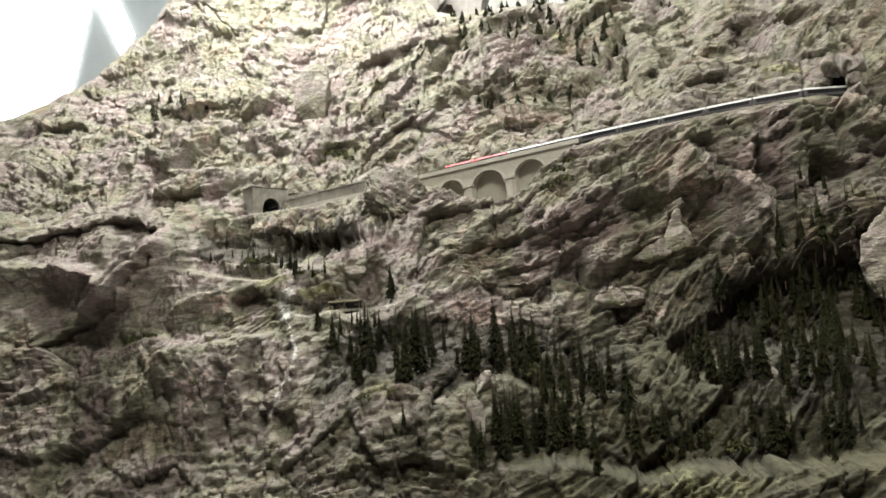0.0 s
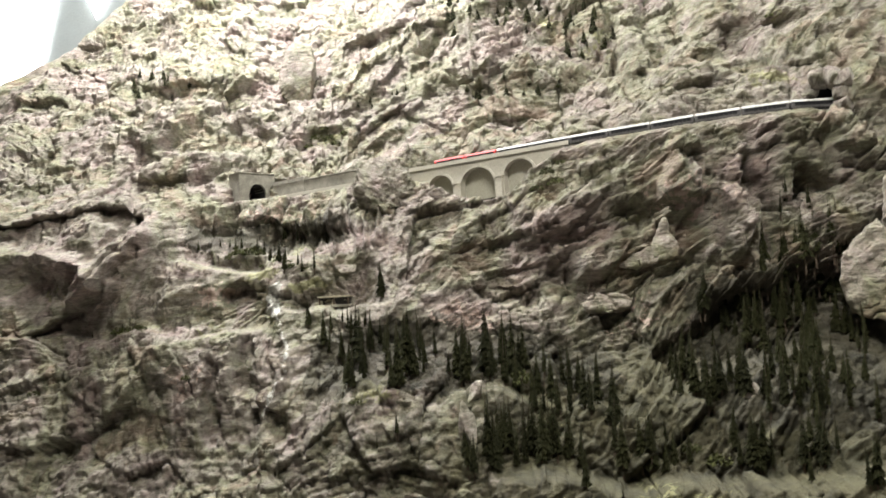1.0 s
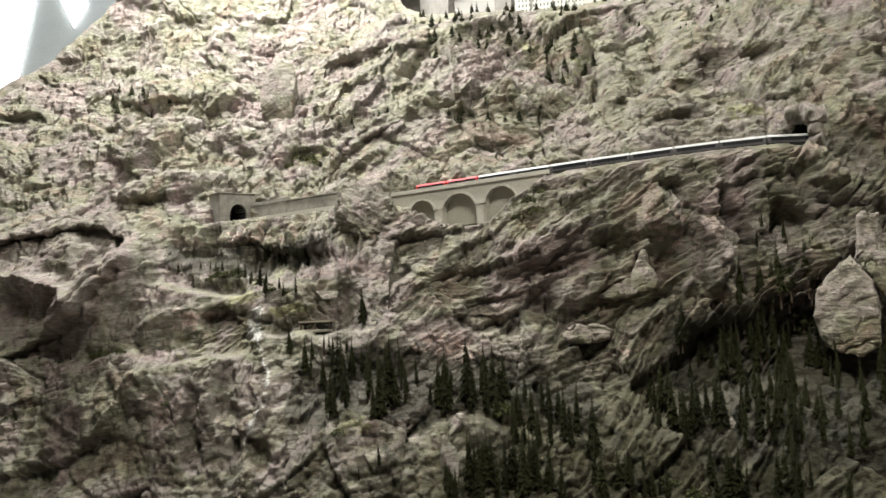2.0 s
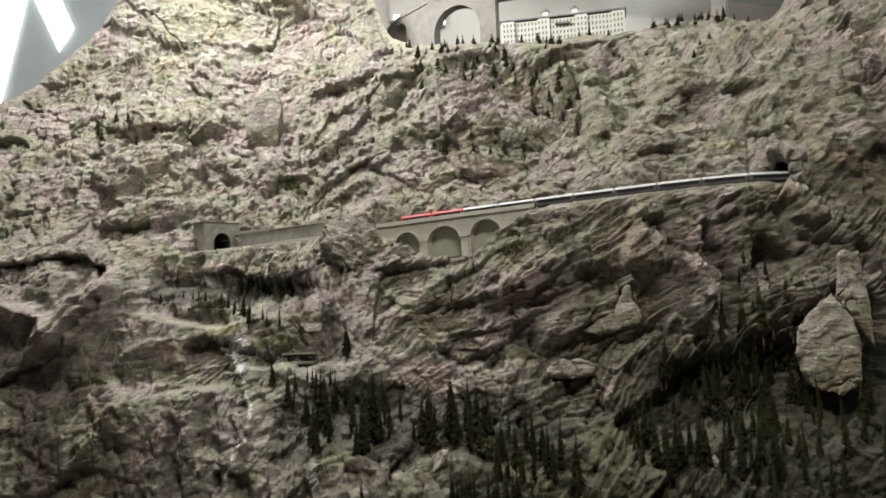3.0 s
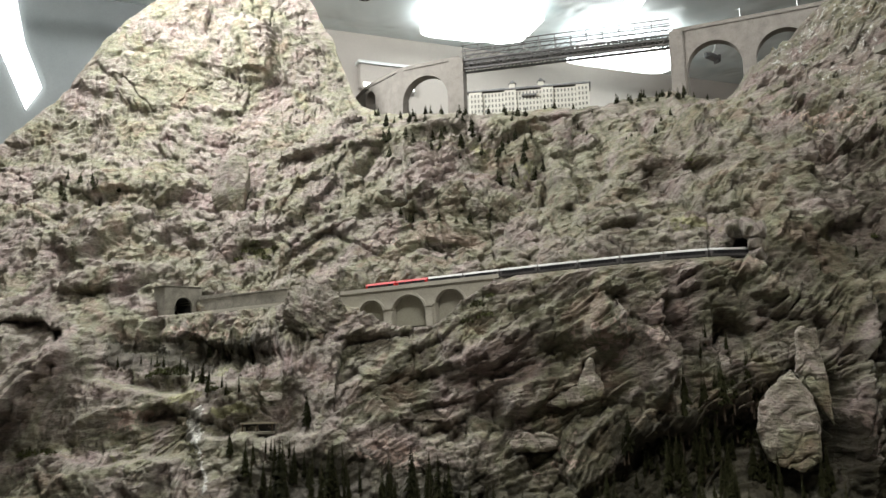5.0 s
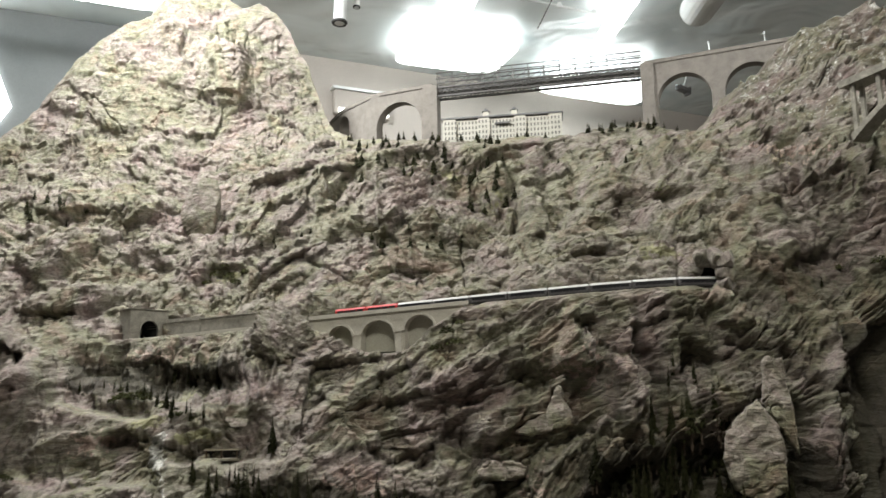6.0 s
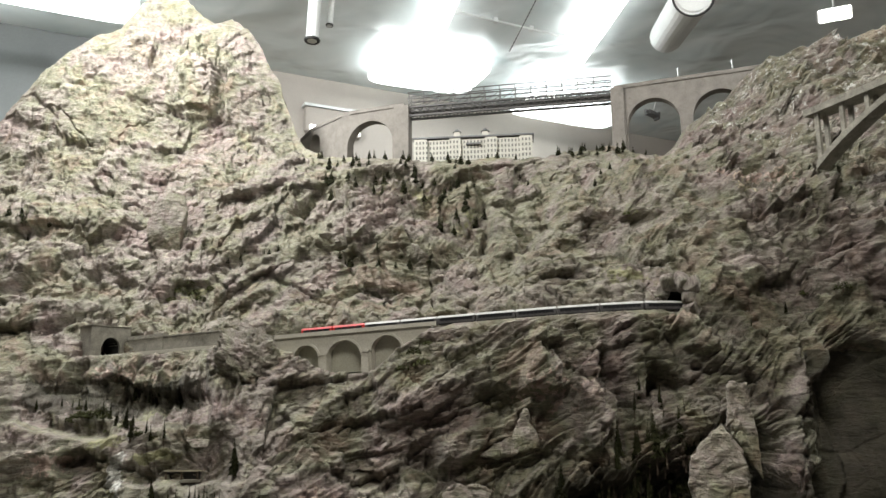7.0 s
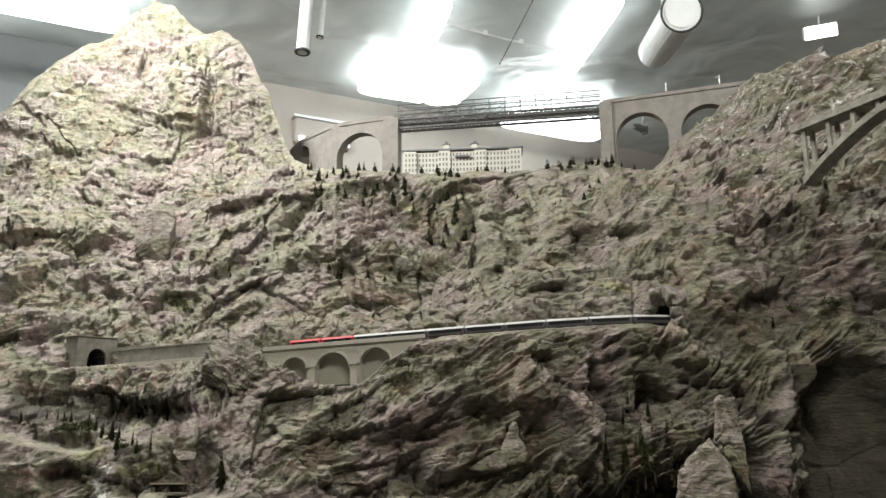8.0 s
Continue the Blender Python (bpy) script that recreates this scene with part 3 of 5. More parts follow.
for points, above, below, amount in (
    (((-2.1, 1.78), (-1.72, 1.74), (-1.55, 1.68), (-1.36, 1.61)), 0.05, 0.11, 0.085),
    (((-1.45, 1.55), (-1.37, 1.62), (-1.30, 1.71), (-1.23, 1.79), (-1.21, 1.84)), 0.08, 0.10, 0.14),
    (((-1.75, 1.42), (-1.42, 1.525), (-1.30, 1.63), (-1.20, 1.76)), 0.07, 0.05, 0.09),
    (((-1.70, 1.42), (-1.42, 1.500), (-1.31, 1.60), (-1.23, 1.70)), 0.012, 0.018, -0.07),
    (((-1.36, 1.59), (-1.27, 1.71)), 0.010, 0.010, -0.025),
    (((-1.12, 1.50), (-0.99, 1.585), (-0.90, 1.57), (-0.86, 1.50)), 0.02, 0.07, 0.035),
    (((-0.62, 1.555), (-0.585, 1.46), (-0.50, 1.33), (-0.53, 1.18), (-0.57, 1.06)), 0.05, 0.05, 0.035),
    (((-1.2, 1.18), (-1.02, 1.30), (-0.93, 1.36)), 0.05, 0.08, 0.05),
    (((-1.75, 1.20), (-1.5, 1.27), (-1.42, 1.35)), 0.04, 0.08, 0.05),
    (((-0.36, 1.00), (-0.28, 1.10), (-0.19, 1.13)), 0.05, 0.07, 0.05),
    (((-1.95, 3.60), (-1.75, 3.633), (-1.60, 3.62), (-1.48, 3.50), (-1.374, 3.393), (-1.28, 3.39), (-1.109, 3.511), (-0.98, 3.64), (-0.813, 3.784)), 0.008, 0.011, -0.028),
    (((0.625, 2.10), (0.63, 2.28), (0.645, 2.42)), 0.010, 0.014, -0.05),
    (((1.66, 1.20), (1.68, 1.45), (1.75, 1.70), (1.80, 1.92)), 0.05, 0.05, 0.07),
):
    YY -= rib(WX, WZ, points, above, below, amount)
# the buttress beside the basin is scored lengthwise
SCORED = zone(XX, ZZ, -1.66, 1.44, -1.14, 1.84, 0.05)
lengthwise, crosswise = 0.59 * WX + 0.81 * WZ, -0.81 * WX + 0.59 * WZ
YY -= SCORED * (0.016 * ridged(crosswise * 17, lengthwise * 1.6, 151, 2) + 0.007 * ridged(crosswise * 44, lengthwise * 4, 153, 1))
# the bench's steep smooth face, and drips of plaster down the cliff above it
bench = step01(XX, -1.16, -1.06) * (1 - step01(XX, -0.72, -0.60))
YY -= bench * 0.060 * step01(ZZ, 1.42, 1.60) * (1 - step01(ZZ, 1.66, 1.80))
DRIP = zone(XX, ZZ, -1.10, 1.60, -0.12, 1.92, 0.04) * step01(ZZ - 1.70 - 0.0 * XX, -0.14, 0.02)
YY -= DRIP * (0.050 * ridged(WX * 9 + 0.6 * ZZ, ZZ * 2.2, 141, 2) + 0.034 * ridged(WX * 21 + 2 * ZZ, ZZ * 4.5, 143, 2) + 0.014 * ridged(WX * 46, ZZ * 9, 149, 2) - 0.05)
ang, rad = np.arctan2(ZZ - 1.56, XX + 0.55), np.hypot(XX + 0.55, ZZ - 1.56)
FAN = step01(rad, 0.03, 0.09) * (1 - step01(rad, 0.30, 0.40)) * (1 - step01(np.abs(ang + 2.35), 0.55, 0.75))
YY -= FAN * (0.012 * ridged(ang * 9, rad * 1.5, 145, 1) + 0.016 * ridged(ang * 20, rad * 2, 147, 1) - 0.012)
# level ledges: left end, right end, height at both ends, depth, how high they fade out
for x0, x1, za, zb, deep, tall in (
    (-2.3, -0.58, 1.40, 1.37, 0.065, 0.30), (-1.10, -0.66, 1.674, 1.610, 0.15, 0.12), (-0.56, -0.16, 1.455, 1.44, 0.13, 0.22),
    (0.22, 1.70, 0.955, 0.965, 0.15, 0.24), (0.12, 0.62, 1.15, 1.12, 0.09, 0.18), (0.80, 1.30, 1.18, 1.24, 0.08, 0.16),
    (1.20, 1.80, 2.46, 2.40, 0.07, 0.16), (-0.40, 0.10, 2.33, 2.42, 0.06, 0.16), (-0.45, -0.02, 1.20, 1.17, 0.08, 0.16),
    (-1.7, -1.1, 2.62, 2.56, 0.07, 0.2), (0.1, 0.9, 2.78, 2.86, 0.06, 0.2),
):
    lip = za + (zb - za) * (XX - x0) / (x1 - x0) + 0.018 * fbm(XX * 5, XX * 0 + deep * 50, 19, 3)
    up = ZZ - lip
    YY += deep * step01(XX, x0 - 0.05, x0 + 0.08) * (1 - step01(XX, x1 - 0.08, x1 + 0.05)) * step01(up, -0.004, 0.010) * (1 - step01(up, 0.01, tall))
bumps = roughness_of(XX, ZZ) * (1 - 0.25 * DRIP) * (1 - 0.3 * FAN)
ty, tz = line_y(np.clip(XX, -1.3, 1.8)), line_z(np.clip(XX, -1.3, 1.8))
span = step01(XX, -1.0, -0.9) * (1 - step01(XX, 1.43, 1.49))
over = step01(ZZ - tz - 0.018 * zone(XX, ZZ, 0.64, 1.0, 1.42, 3.0, 0.03), -0.016, -0.010)
rise = np.clip(ZZ - tz, 0, 1)
near = span * (1 - step01(rise, 0.0, 0.30))
YY = np.where(over > 0.5, YY + near * (np.maximum(YY, ty + 0.055 + 0.5 * rise) - YY), YY)
VIA = step01(XX, -0.06, -0.04) * (1 - step01(XX, 0.58, 0.60))
foot = np.interp(XX, (-0.1, 0.02, 0.12, 0.22, 0.36, 0.48, 0.60), (1.99, 1.93, 1.865, 1.85, 1.865, 1.935, 2.02))
deep = np.clip(tz - ZZ, 0, 1)
below = span * (1 - over) * (1 - step01(deep, 0.04, 0.34))
YY = YY + below * (np.minimum(YY, ty - 0.045 - 0.3 * deep) - YY)
YY = np.where((VIA > 0.5) & (over < 0.5) & (ZZ > foot), ty + 0.05, YY)
calm = np.maximum(span * np.exp(-((ZZ - tz) / 0.028) ** 2), np.where((VIA > 0.5) & (over < 0.5) & (ZZ > foot), 1.0, 0.0))
bumps = bumps * (1 - calm) + calm * np.minimum(bumps, 0.0) * 0.2
fade = 1 - (0.8 - 0.45 * step01(XX, 1.85, 2.1)) * step01(V[:, None], 0.94, 1.0)
PX, PY, PZ = XX + 0.25 * bumps * value(XX * 6, ZZ * 6, 5), YY - 0.86 * bumps * fade, ZZ + 0.42 * bumps * fade
# behind the crest the ground falls away to the plateau of the upper line
S = np.linspace(0, 1, NB + 1)[1:, None]
BX = np.repeat(X[None], NB, 0)
BY = PY[-1][None] + 2.4 * S
BZ = PZ[-1][None] + (2.88 - PZ[-1][None]) * np.minimum(1, 1.6 * S) ** 0.8 * step01(S, 0, 0.5) + 0.03 * fbm(BX * 5, BY * 5, 15, 4)
PX, PY, PZ = np.vstack((PX, BX)), np.vstack((PY, BY)), np.vstack((PZ, BZ))


# the bores of the two tunnels
inside = ((PX < -0.84) & (PX > -1.2)) | ((PX > 1.432) & (PX < 1.76))
tx = np.clip(PX, -1.3, 1.8)
bore = inside & (np.abs(PY - line_y(tx)) < 0.055) & (PZ > line_z(tx) - 0.012) & (PZ < line_z(tx) + 0.094)


def sheet(name, px, py, pz, material):
    nv, nx = px.shape
    me = bpy.data.meshes.new(name)
    me.vertices.add(nv * nx)
    me.vertices.foreach_set("co", np.stack((px, py, pz), -1).astype(np.float32).ravel())
    i = (np.arange(nv - 1)[:, None] * nx + np.arange(nx - 1)[None]).ravel()
    q = np.stack((i, i + 1, i + nx + 1, i + nx), -1).astype(np.int32)
    q = q[~bore[:-1, :-1].ravel()]
    me.loops.add(q.size)
    me.loops.foreach_set("vertex_index", q.ravel())
    me.polygons.add(len(q))
    me.polygons.foreach_set("loop_start", np.arange(0, q.size, 4, dtype=np.int32))
    me.update(calc_edges=True)
    me.validate()
    me.materials.append(material)
    return new(name, me)


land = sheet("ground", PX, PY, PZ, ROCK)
# the plain panels that close the landscape down to the floor
skirt = bmesh.new()
edge = [(PX[0, i], PY[0, i], PZ[0, i]) for i in range(0, NX, 10)] + [(PX[0, -1], PY[0, -1], PZ[0, -1])]
left_side = [(PX[k, 0], PY[k, 0], PZ[k, 0]) for k in list(range(0, NV, 10)) + [NV - 1, NV + NB - 1]]
right_side = [(PX[k, -1], PY[k, -1], PZ[k, -1]) for k in list(range(0, NV, 10)) + [NV - 1, NV + NB - 1]]
back = [(PX[-1, i], PY[-1, i], PZ[-1, i]) for i in list(range(0, NX, 10)) + [NX - 1]]
for line in (edge, left_side, right_side, back):
    top = [skirt.verts.new(p) for p in line]
    foot = [skirt.verts.new((p[0], p[1], 0.002)) for p in line]
    for i in range(len(line) - 1):
        skirt.faces.new((top[i], foot[i], foot[i + 1], top[i + 1]))
tagged(part("layout_base", skirt, FLOOR), "dark grey panels closing the model landscape down to the floor", "panelling", kind="structure")
# moss on the ledges and pale scree down the gully
moss, scree = np.zeros_like(XX), np.zeros_like(XX)
for x0, z0, rx, rz, k in ((-0.66, 1.60, 0.12, 0.05, 0.6), (-0.80, 1.66, 0.10, 0.03, 0.45), (-0.48, 1.535, 0.12, 0.035, 0.75), (-0.60, 1.42, 0.08, 0.05, 0.55), (-0.72, 1.80, 0.07, 0.09, 0.5), (-0.56, 1.72, 0.10, 0.08, 0.55), (-0.15, 1.15, 0.16, 0.06, 0.6), (0.40, 1.08, 0.10, 0.04, 0.45),
                          (0.70, 0.93, 0.35, 0.05, 0.5), (-1.66, 1.56, 0.22, 0.08, 0.42), (0.60, 2.86, 0.35, 0.16, 0.45), (0.85, 2.62, 0.14, 0.20, 0.45), (-0.50, 2.30, 0.14, 0.06, 0.5), (1.55, 2.55, 0.10, 0.08, 0.45), (1.34, 2.20, 0.16, 0.08, 0.55), (1.92, 2.60, 0.12, 0.14, 0.48), (0.75, 1.72, 0.10, 0.06, 0.45), (0.05, 2.60, 0.3, 0.12, 0.36), (-0.8, 1.42, 0.9, 0.40, 0.36)):
    moss = np.maximum(moss, hump(XX, ZZ, x0, z0, rx, rz, 0, k, 1.0))
rust = np.zeros_like(XX)
for x0, z0, rx, rz, k in ((0.75, 1.38, 0.30, 0.22, 0.40), (0.15, 1.36, 0.25, 0.10, 0.5), (0.95, 1.75, 0.30, 0.15, 0.45), (2.0, 2.65, 0.3, 0.2, 0.5), (-0.75, 1.88, 0.25, 0.06, 0.5), (0.2, 2.3, 0.3, 0.12, 0.42), (-0.9, 1.2, 0.3, 0.12, 0.42), (-0.88, 1.53, 0.2, 0.10, 0.5)):
    rust = np.maximum(rust, hump(XX, ZZ, x0, z0, rx, rz, 0, k, 1.0))
scree = np.maximum(rib(WX, WZ, ((-0.60, 1.55), (-0.585, 1.46)), 0.05, 0.05, 1.0), rib(WX, WZ, ((-0.585, 1.46), (-0.50, 1.33), (-0.53, 1.18), (-0.57, 1.06)), 0.035, 0.035, 0.55))
scree = np.maximum(scree, 0.38 * zone(XX, ZZ, 2.05, 2.75, 3.5, 4.2, 0.2))
# gorge, drip recess and forest cliff: their shade is painted in as dark zones
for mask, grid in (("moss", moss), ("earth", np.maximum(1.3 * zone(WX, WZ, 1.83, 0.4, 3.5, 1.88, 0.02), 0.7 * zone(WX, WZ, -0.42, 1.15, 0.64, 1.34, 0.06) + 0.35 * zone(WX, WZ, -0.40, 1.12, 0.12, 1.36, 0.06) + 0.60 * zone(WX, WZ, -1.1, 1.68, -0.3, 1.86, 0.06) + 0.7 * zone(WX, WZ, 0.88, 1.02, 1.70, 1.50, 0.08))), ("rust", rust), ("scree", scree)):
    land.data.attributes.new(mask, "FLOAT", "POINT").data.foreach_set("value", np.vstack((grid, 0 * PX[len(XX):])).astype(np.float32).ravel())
tagged(land, "beige-grey plaster mountainside with ledges, gullies and mossy patches", "rock face", kind="structure")


def spot(x, z):
    """A place on the rock face at that x and height."""
    i = int(np.clip(np.searchsorted(X, x), 0, NX - 1))
    k = int(np.clip(np.searchsorted(V, (z - 0.45) / (crest[i] - 0.45)), 0, NV - 1))
    return Vector((PX[k, i], PY[k, i], PZ[k, i]))



# ---- the hall round the model ----
def setting(name, bm, material, label, category):
    return tagged(part(name, bm, material), label, category, kind="structure")


wall_turn = pose(-0.325, 8.04, 0, 0, 0, 19.3)
setting("floor", slab_box(-6, -3, -0.1, 7, 11, 0.0), FLOOR, "grey smooth hall floor", "floor")
setting("ceiling", slab_box(-6, -3, 5.12, 7, 11, 5.25), CEILING, "pale satin hall ceiling with uneven sheets", "ceiling")
setting("wall_back_end", slab_box(-7, 0, 0, -1.75, 0.15, 5.118, wall_turn), GREYWALL, "grey painted end of the hall wall", "wall")
setting("wall_back", slab_box(-1.748, 0, 0, 7, 0.15, 5.118, wall_turn), BEIGE, "beige painted hall wall behind the model", "wall")
setting("wall_left", slab_box(-5.2, -3, 0, -5.05, 10, 5.118), BEIGE, "beige painted side wall of the hall", "wall")
setting("wall_right", slab_box(6.0, -3, 0, 6.15, 11, 5.118), BEIGE, "beige painted side wall of the hall", "wall")
setting("wall_front", slab_box(-6, -3.0, 0, 7, -2.85, 5.118), BEIGE, "beige painted hall wall", "wall")


# ---- blind arch viaduct under the track ----
def along(x0, x1, n):
    return [x0 + (x1 - x0) * i / n for i in range(n + 1)]


def ribbon(name, x0, x1, front, back, z0, z1, material, parent, n=24, label=""):
    """A wall or bed that follows the line, from front to back of it and from z0 to z1 over the rail."""
    bm = bmesh.new()
    rings = []
    for x in along(x0, x1, n):
        m = on_line(x)
        rings.append([bm.verts.new(m @ Vector((0, y, z))) for y, z in ((front, z0), (back, z0), (back, z1), (front, z1))])
    for a, b in zip(rings, rings[1:]):
        for i in range(4):
            j = (i + 1) % 4
            bm.faces.new((a[i], b[i], b[j], a[j]))
    bm.faces.new(rings[0][::-1])
    bm.faces.new(rings[-1])
    return part(name, bm, material, parent, label)


def arcade(x0, x1, arches, front, back, z0, z1, bend):
    """A wall with round-headed openings; arches: middle, half width, springing height, foot, all along the wall."""
    bm = bmesh.new()
    cuts = set(along(x0, x1, 60))
    for c, w, spring, base in arches:
        cuts |= {c + w * math.cos(a * math.pi / 16) for a in range(17)} | {c - w - 1e-4, c + w + 1e-4}
    us = sorted(u for u in cuts if x0 <= u <= x1)

    def floor_at(u):
        for c, w, spring, base in arches:
            if abs(u - c) <= w + 1e-6:
                return spring + math.sqrt(max(0.0, w * w - (u - c) ** 2))
        return z0

    prev = None
    for u in us:
        lo = floor_at(u)
        q = [bm.verts.new(bend(u, y, z)) for y, z in ((front, lo), (back, lo), (back, z1), (front, z1))]
        if prev:
            for i in range(4):
                j = (i + 1) % 4
                bm.faces.new((prev[i], q[i], q[j], prev[j]))
        else:
            bm.faces.new(q[::-1])
        prev = q
    bm.faces.new(prev)
    return bm


def on_deck(u, y, z):
    return on_line(u) @ Vector((0, y, z))


viaduct = empty("railway_viaduct", Matrix(), "grey concrete railway viaduct with three blind arches", "viaduct")
ARCHES = ((0.105, 0.052, -0.088, -0.2), (0.262, 0.068, -0.096, -0.2), (0.430, 0.060, -0.082, -0.2))
part("arcade_wall", arcade(-0.03, 0.60, ARCHES, -0.048, -0.014, -0.16, -0.002, on_deck), CONCRETE, viaduct)
ribbon("niche_wall", -0.03, 0.60, -0.010, 0.03, -0.16, -0.012, NICHE, viaduct, label="recessed grey-green niche wall")
ribbon("coping", -0.06, 0.62, -0.056, -0.044, -0.002, 0.014, CONCRETE, viaduct)
for c, w, spring, base in ARCHES:
    bm = bmesh.new()
    for i in range(16):
        a0, a1 = math.pi * i / 16, math.pi * (i + 1) / 16
        q = []
        for a in (a0, a1):
            for r in (w - 0.0015, w + 0.007):
                for y in (-0.0525, -0.044):
                    q.append(bm.verts.new(on_deck(c + r * math.cos(a), y, spring + r * math.sin(a))))
        for f in ((0, 2, 6, 4), (1, 5, 7, 3), (0, 4, 5, 1), (2, 3, 7, 6)):
            bm.faces.new([q[k] for k in f])
    part("arch_ring", bm, CONCRETE, viaduct)
for u in (0.181, 0.349):
    part("pilaster", slab_box(-0.016, -0.056, -0.17, 0.016, -0.040, -0.074, on_line(u), 0.002), CONCRETE, viaduct)
    part("impost", slab_box(-0.020, -0.060, -0.086, 0.020, -0.040, -0.076, on_line(u), 0.001), CONCRETE, viaduct)

# ---- track ----
track = empty("railway_track", Matrix(), "single model railway track on grey ballast", "track")
ribbon("ballast", -1.25, 1.72, -0.034, 0.045, -0.018, -0.007, BALLAST, track, 70)
ribbon("rail", -1.25, 1.72, -0.009, -0.007, -0.004, 0.0, RAIL, track, 70)
ribbon("rail", -1.25, 1.72, 0.007, 0.009, -0.004, 0.0, RAIL, track, 70)
sleeper_mesh = mesh_of("sleeper", slab_box(-0.0025, -0.015, -0.0085, 0.0025, 0.015, -0.0042), SLEEPER)
xs = -0.86
while xs < 1.46:
    s = new("sleeper", sleeper_mesh)
    s.matrix_world = on_line(xs)
    s.parent = track
    xs += 0.0085
ribbon("ledge_edge", -0.82, -0.30, -0.056, -0.030, -0.022, -0.006, CONCRETE, track, 16, "pale concrete ledge edge")


# ---- tunnel portals and the retaining wall ----
def portal(m, width, height, w, spring, thick, material, label, capped=True):
    ob = empty("tunnel_portal", m, label, "tunnel portal", "tunnel portals of the line")

    def flat(u, y, z):
        return Vector((u, y, z))

    if capped:
        part("portal_wall", arcade(-width / 2, width / 2, ((0, w, spring, 0),), 0, thick, 0.0, height, flat), material, ob)
    if capped:
        part("cornice", slab_box(-width / 2 - 0.006, -0.008, height + 0.001, width / 2 + 0.003, thick, height + 0.006, None, 0.002), material, ob)
    bm = bmesh.new()
    ring = [(-w, -0.004)] + [(w * math.cos(a * math.pi / 12), spring + w * math.sin(a * math.pi / 12)) for a in range(12, -1, -1)] + [(w, -0.004)]
    a = [bm.verts.new((u, 0.012, z)) for u, z in ring]
    b = [bm.verts.new((u, 0.34, z)) for u, z in ring]
    for i in range(len(ring) - 1):
        bm.faces.new((a[i], a[i + 1], b[i + 1], b[i]))
    bm.faces.new(b[::-1])
    part("tunnel_lining", bm, SOOT, ob, "black sooty tunnel lining")
    bm = bmesh.new()
    for i in range(14):
        q = []
        for k in (i, i + 1):
            t = math.pi * k / 14
            for r in (w - 0.001, w + 0.008):
                for y in (-0.004, 0.01):
                    q.append(bm.verts.new((r * math.cos(t), y, spring + r * math.sin(t))))
        for f in ((0, 2, 6, 4), (1, 5, 7, 3), (0, 4, 5, 1), (2, 3, 7, 6)):
            bm.faces.new([q[k] for k in f])
    part("voussoir_ring", bm, material, ob)
    return ob


portal(pose(-0.845, 4.045, 1.955, 0, 0, 45), 0.20, 0.145, 0.047, 0.050, 0.10, MORTAR, "grey concrete tunnel portal with a dark round arch")
mouth = on_line(1.505)
mouth.translation = on_line(1.468).translation
mouth_turn = math.degrees(math.atan2(mouth.col[0].y, mouth.col[0].x)) - 90
portal(pose(mouth.translation.x, mouth.translation.y, mouth.translation.z - 0.015, 0, 0, mouth_turn), 0.13, 0.120, 0.045, 0.058, 0.05, CRAG, "rough rock tunnel mouth with a dark opening", False)
wall_r = empty("retaining_wall", Matrix(), "low grey concrete retaining wall behind the track", "wall")
ribbon("wall_panel", -0.80, -0.62, 0.050, 0.085, -0.015, 0.085, MORTAR, wall_r, 6)
ribbon("wall_panel", -0.618, -0.34, 0.052, 0.085, -0.015, 0.066, MORTAR, wall_r, 8)
ribbon("wall_coping", -0.80, -0.34, 0.046, 0.09, 0.067, 0.072, MORTAR, wall_r, 12)


# ---- train ----
def vehicle(length, body_paint, roof_paint, windows, name, label, category, group):
    ob = empty(name, Matrix(), label, category, group)
    w, h0, h1 = 0.0145, 0.008, 0.031
    part("body", slab_box(-length / 2, -w, h0, length / 2, w, h1, None, 0.002), body_paint, ob)
    bm = bmesh.new()
    prof = [(-w - 0.0006, h1 - 0.001), (-w * 0.8, h1 + 0.0055), (-w * 0.35, h1 + 0.0078), (w * 0.35, h1 + 0.0078), (w * 0.8, h1 + 0.0055), (w + 0.0006, h1 - 0.001)]
    ends = [[bm.verts.new((x, y, z)) for y, z in prof] for x in (-length / 2 + 0.001, length / 2 - 0.001)]
    for i in range(5):
        bm.faces.new((ends[0][i], ends[1][i], ends[1][i + 1], ends[0][i + 1]))
    bm.faces.new(ends[0])
    bm.faces.new(ends[1][::-1])
    bm.faces.new((ends[0][0], ends[0][5], ends[1][5], ends[1][0]))
    part("roof", bm, roof_paint, ob, "light grey curved roof")
    for side in (-1, 1):
        for i in range(windows):
            c = -length / 2 + 0.010 + (length - 0.020) * (i + 0.5) / windows
            hw = (length - 0.020) / windows * 0.47
            y0, y1 = sorted((side * (w - 0.001), side * (w + 0.0007)))
            part("window", slab_box(c - hw, y0, 0.0165, c + hw, y1, 0.0285), PANE, ob)
    part("underframe", slab_box(-length / 2 + 0.004, -0.012, 0.0035, length / 2 - 0.004, 0.012, 0.009), DARK, ob)
    for c in (-length * 0.33, length * 0.33):
        bogie = part("bogie", slab_box(c - 0.015, -0.0115, 0.001, c + 0.015, 0.0115, 0.006), DARK, ob)
        for dx in (-0.009, 0.009):
            bm = bmesh.new()
            for side in (-1, 1):
                rod(bm, (c + dx, side * 0.0065, 0.0045), (c + dx, side * 0.0095, 0.0045), 0.0045, n=10)
            part("wheelset", bm, STEEL, bogie)
    return ob


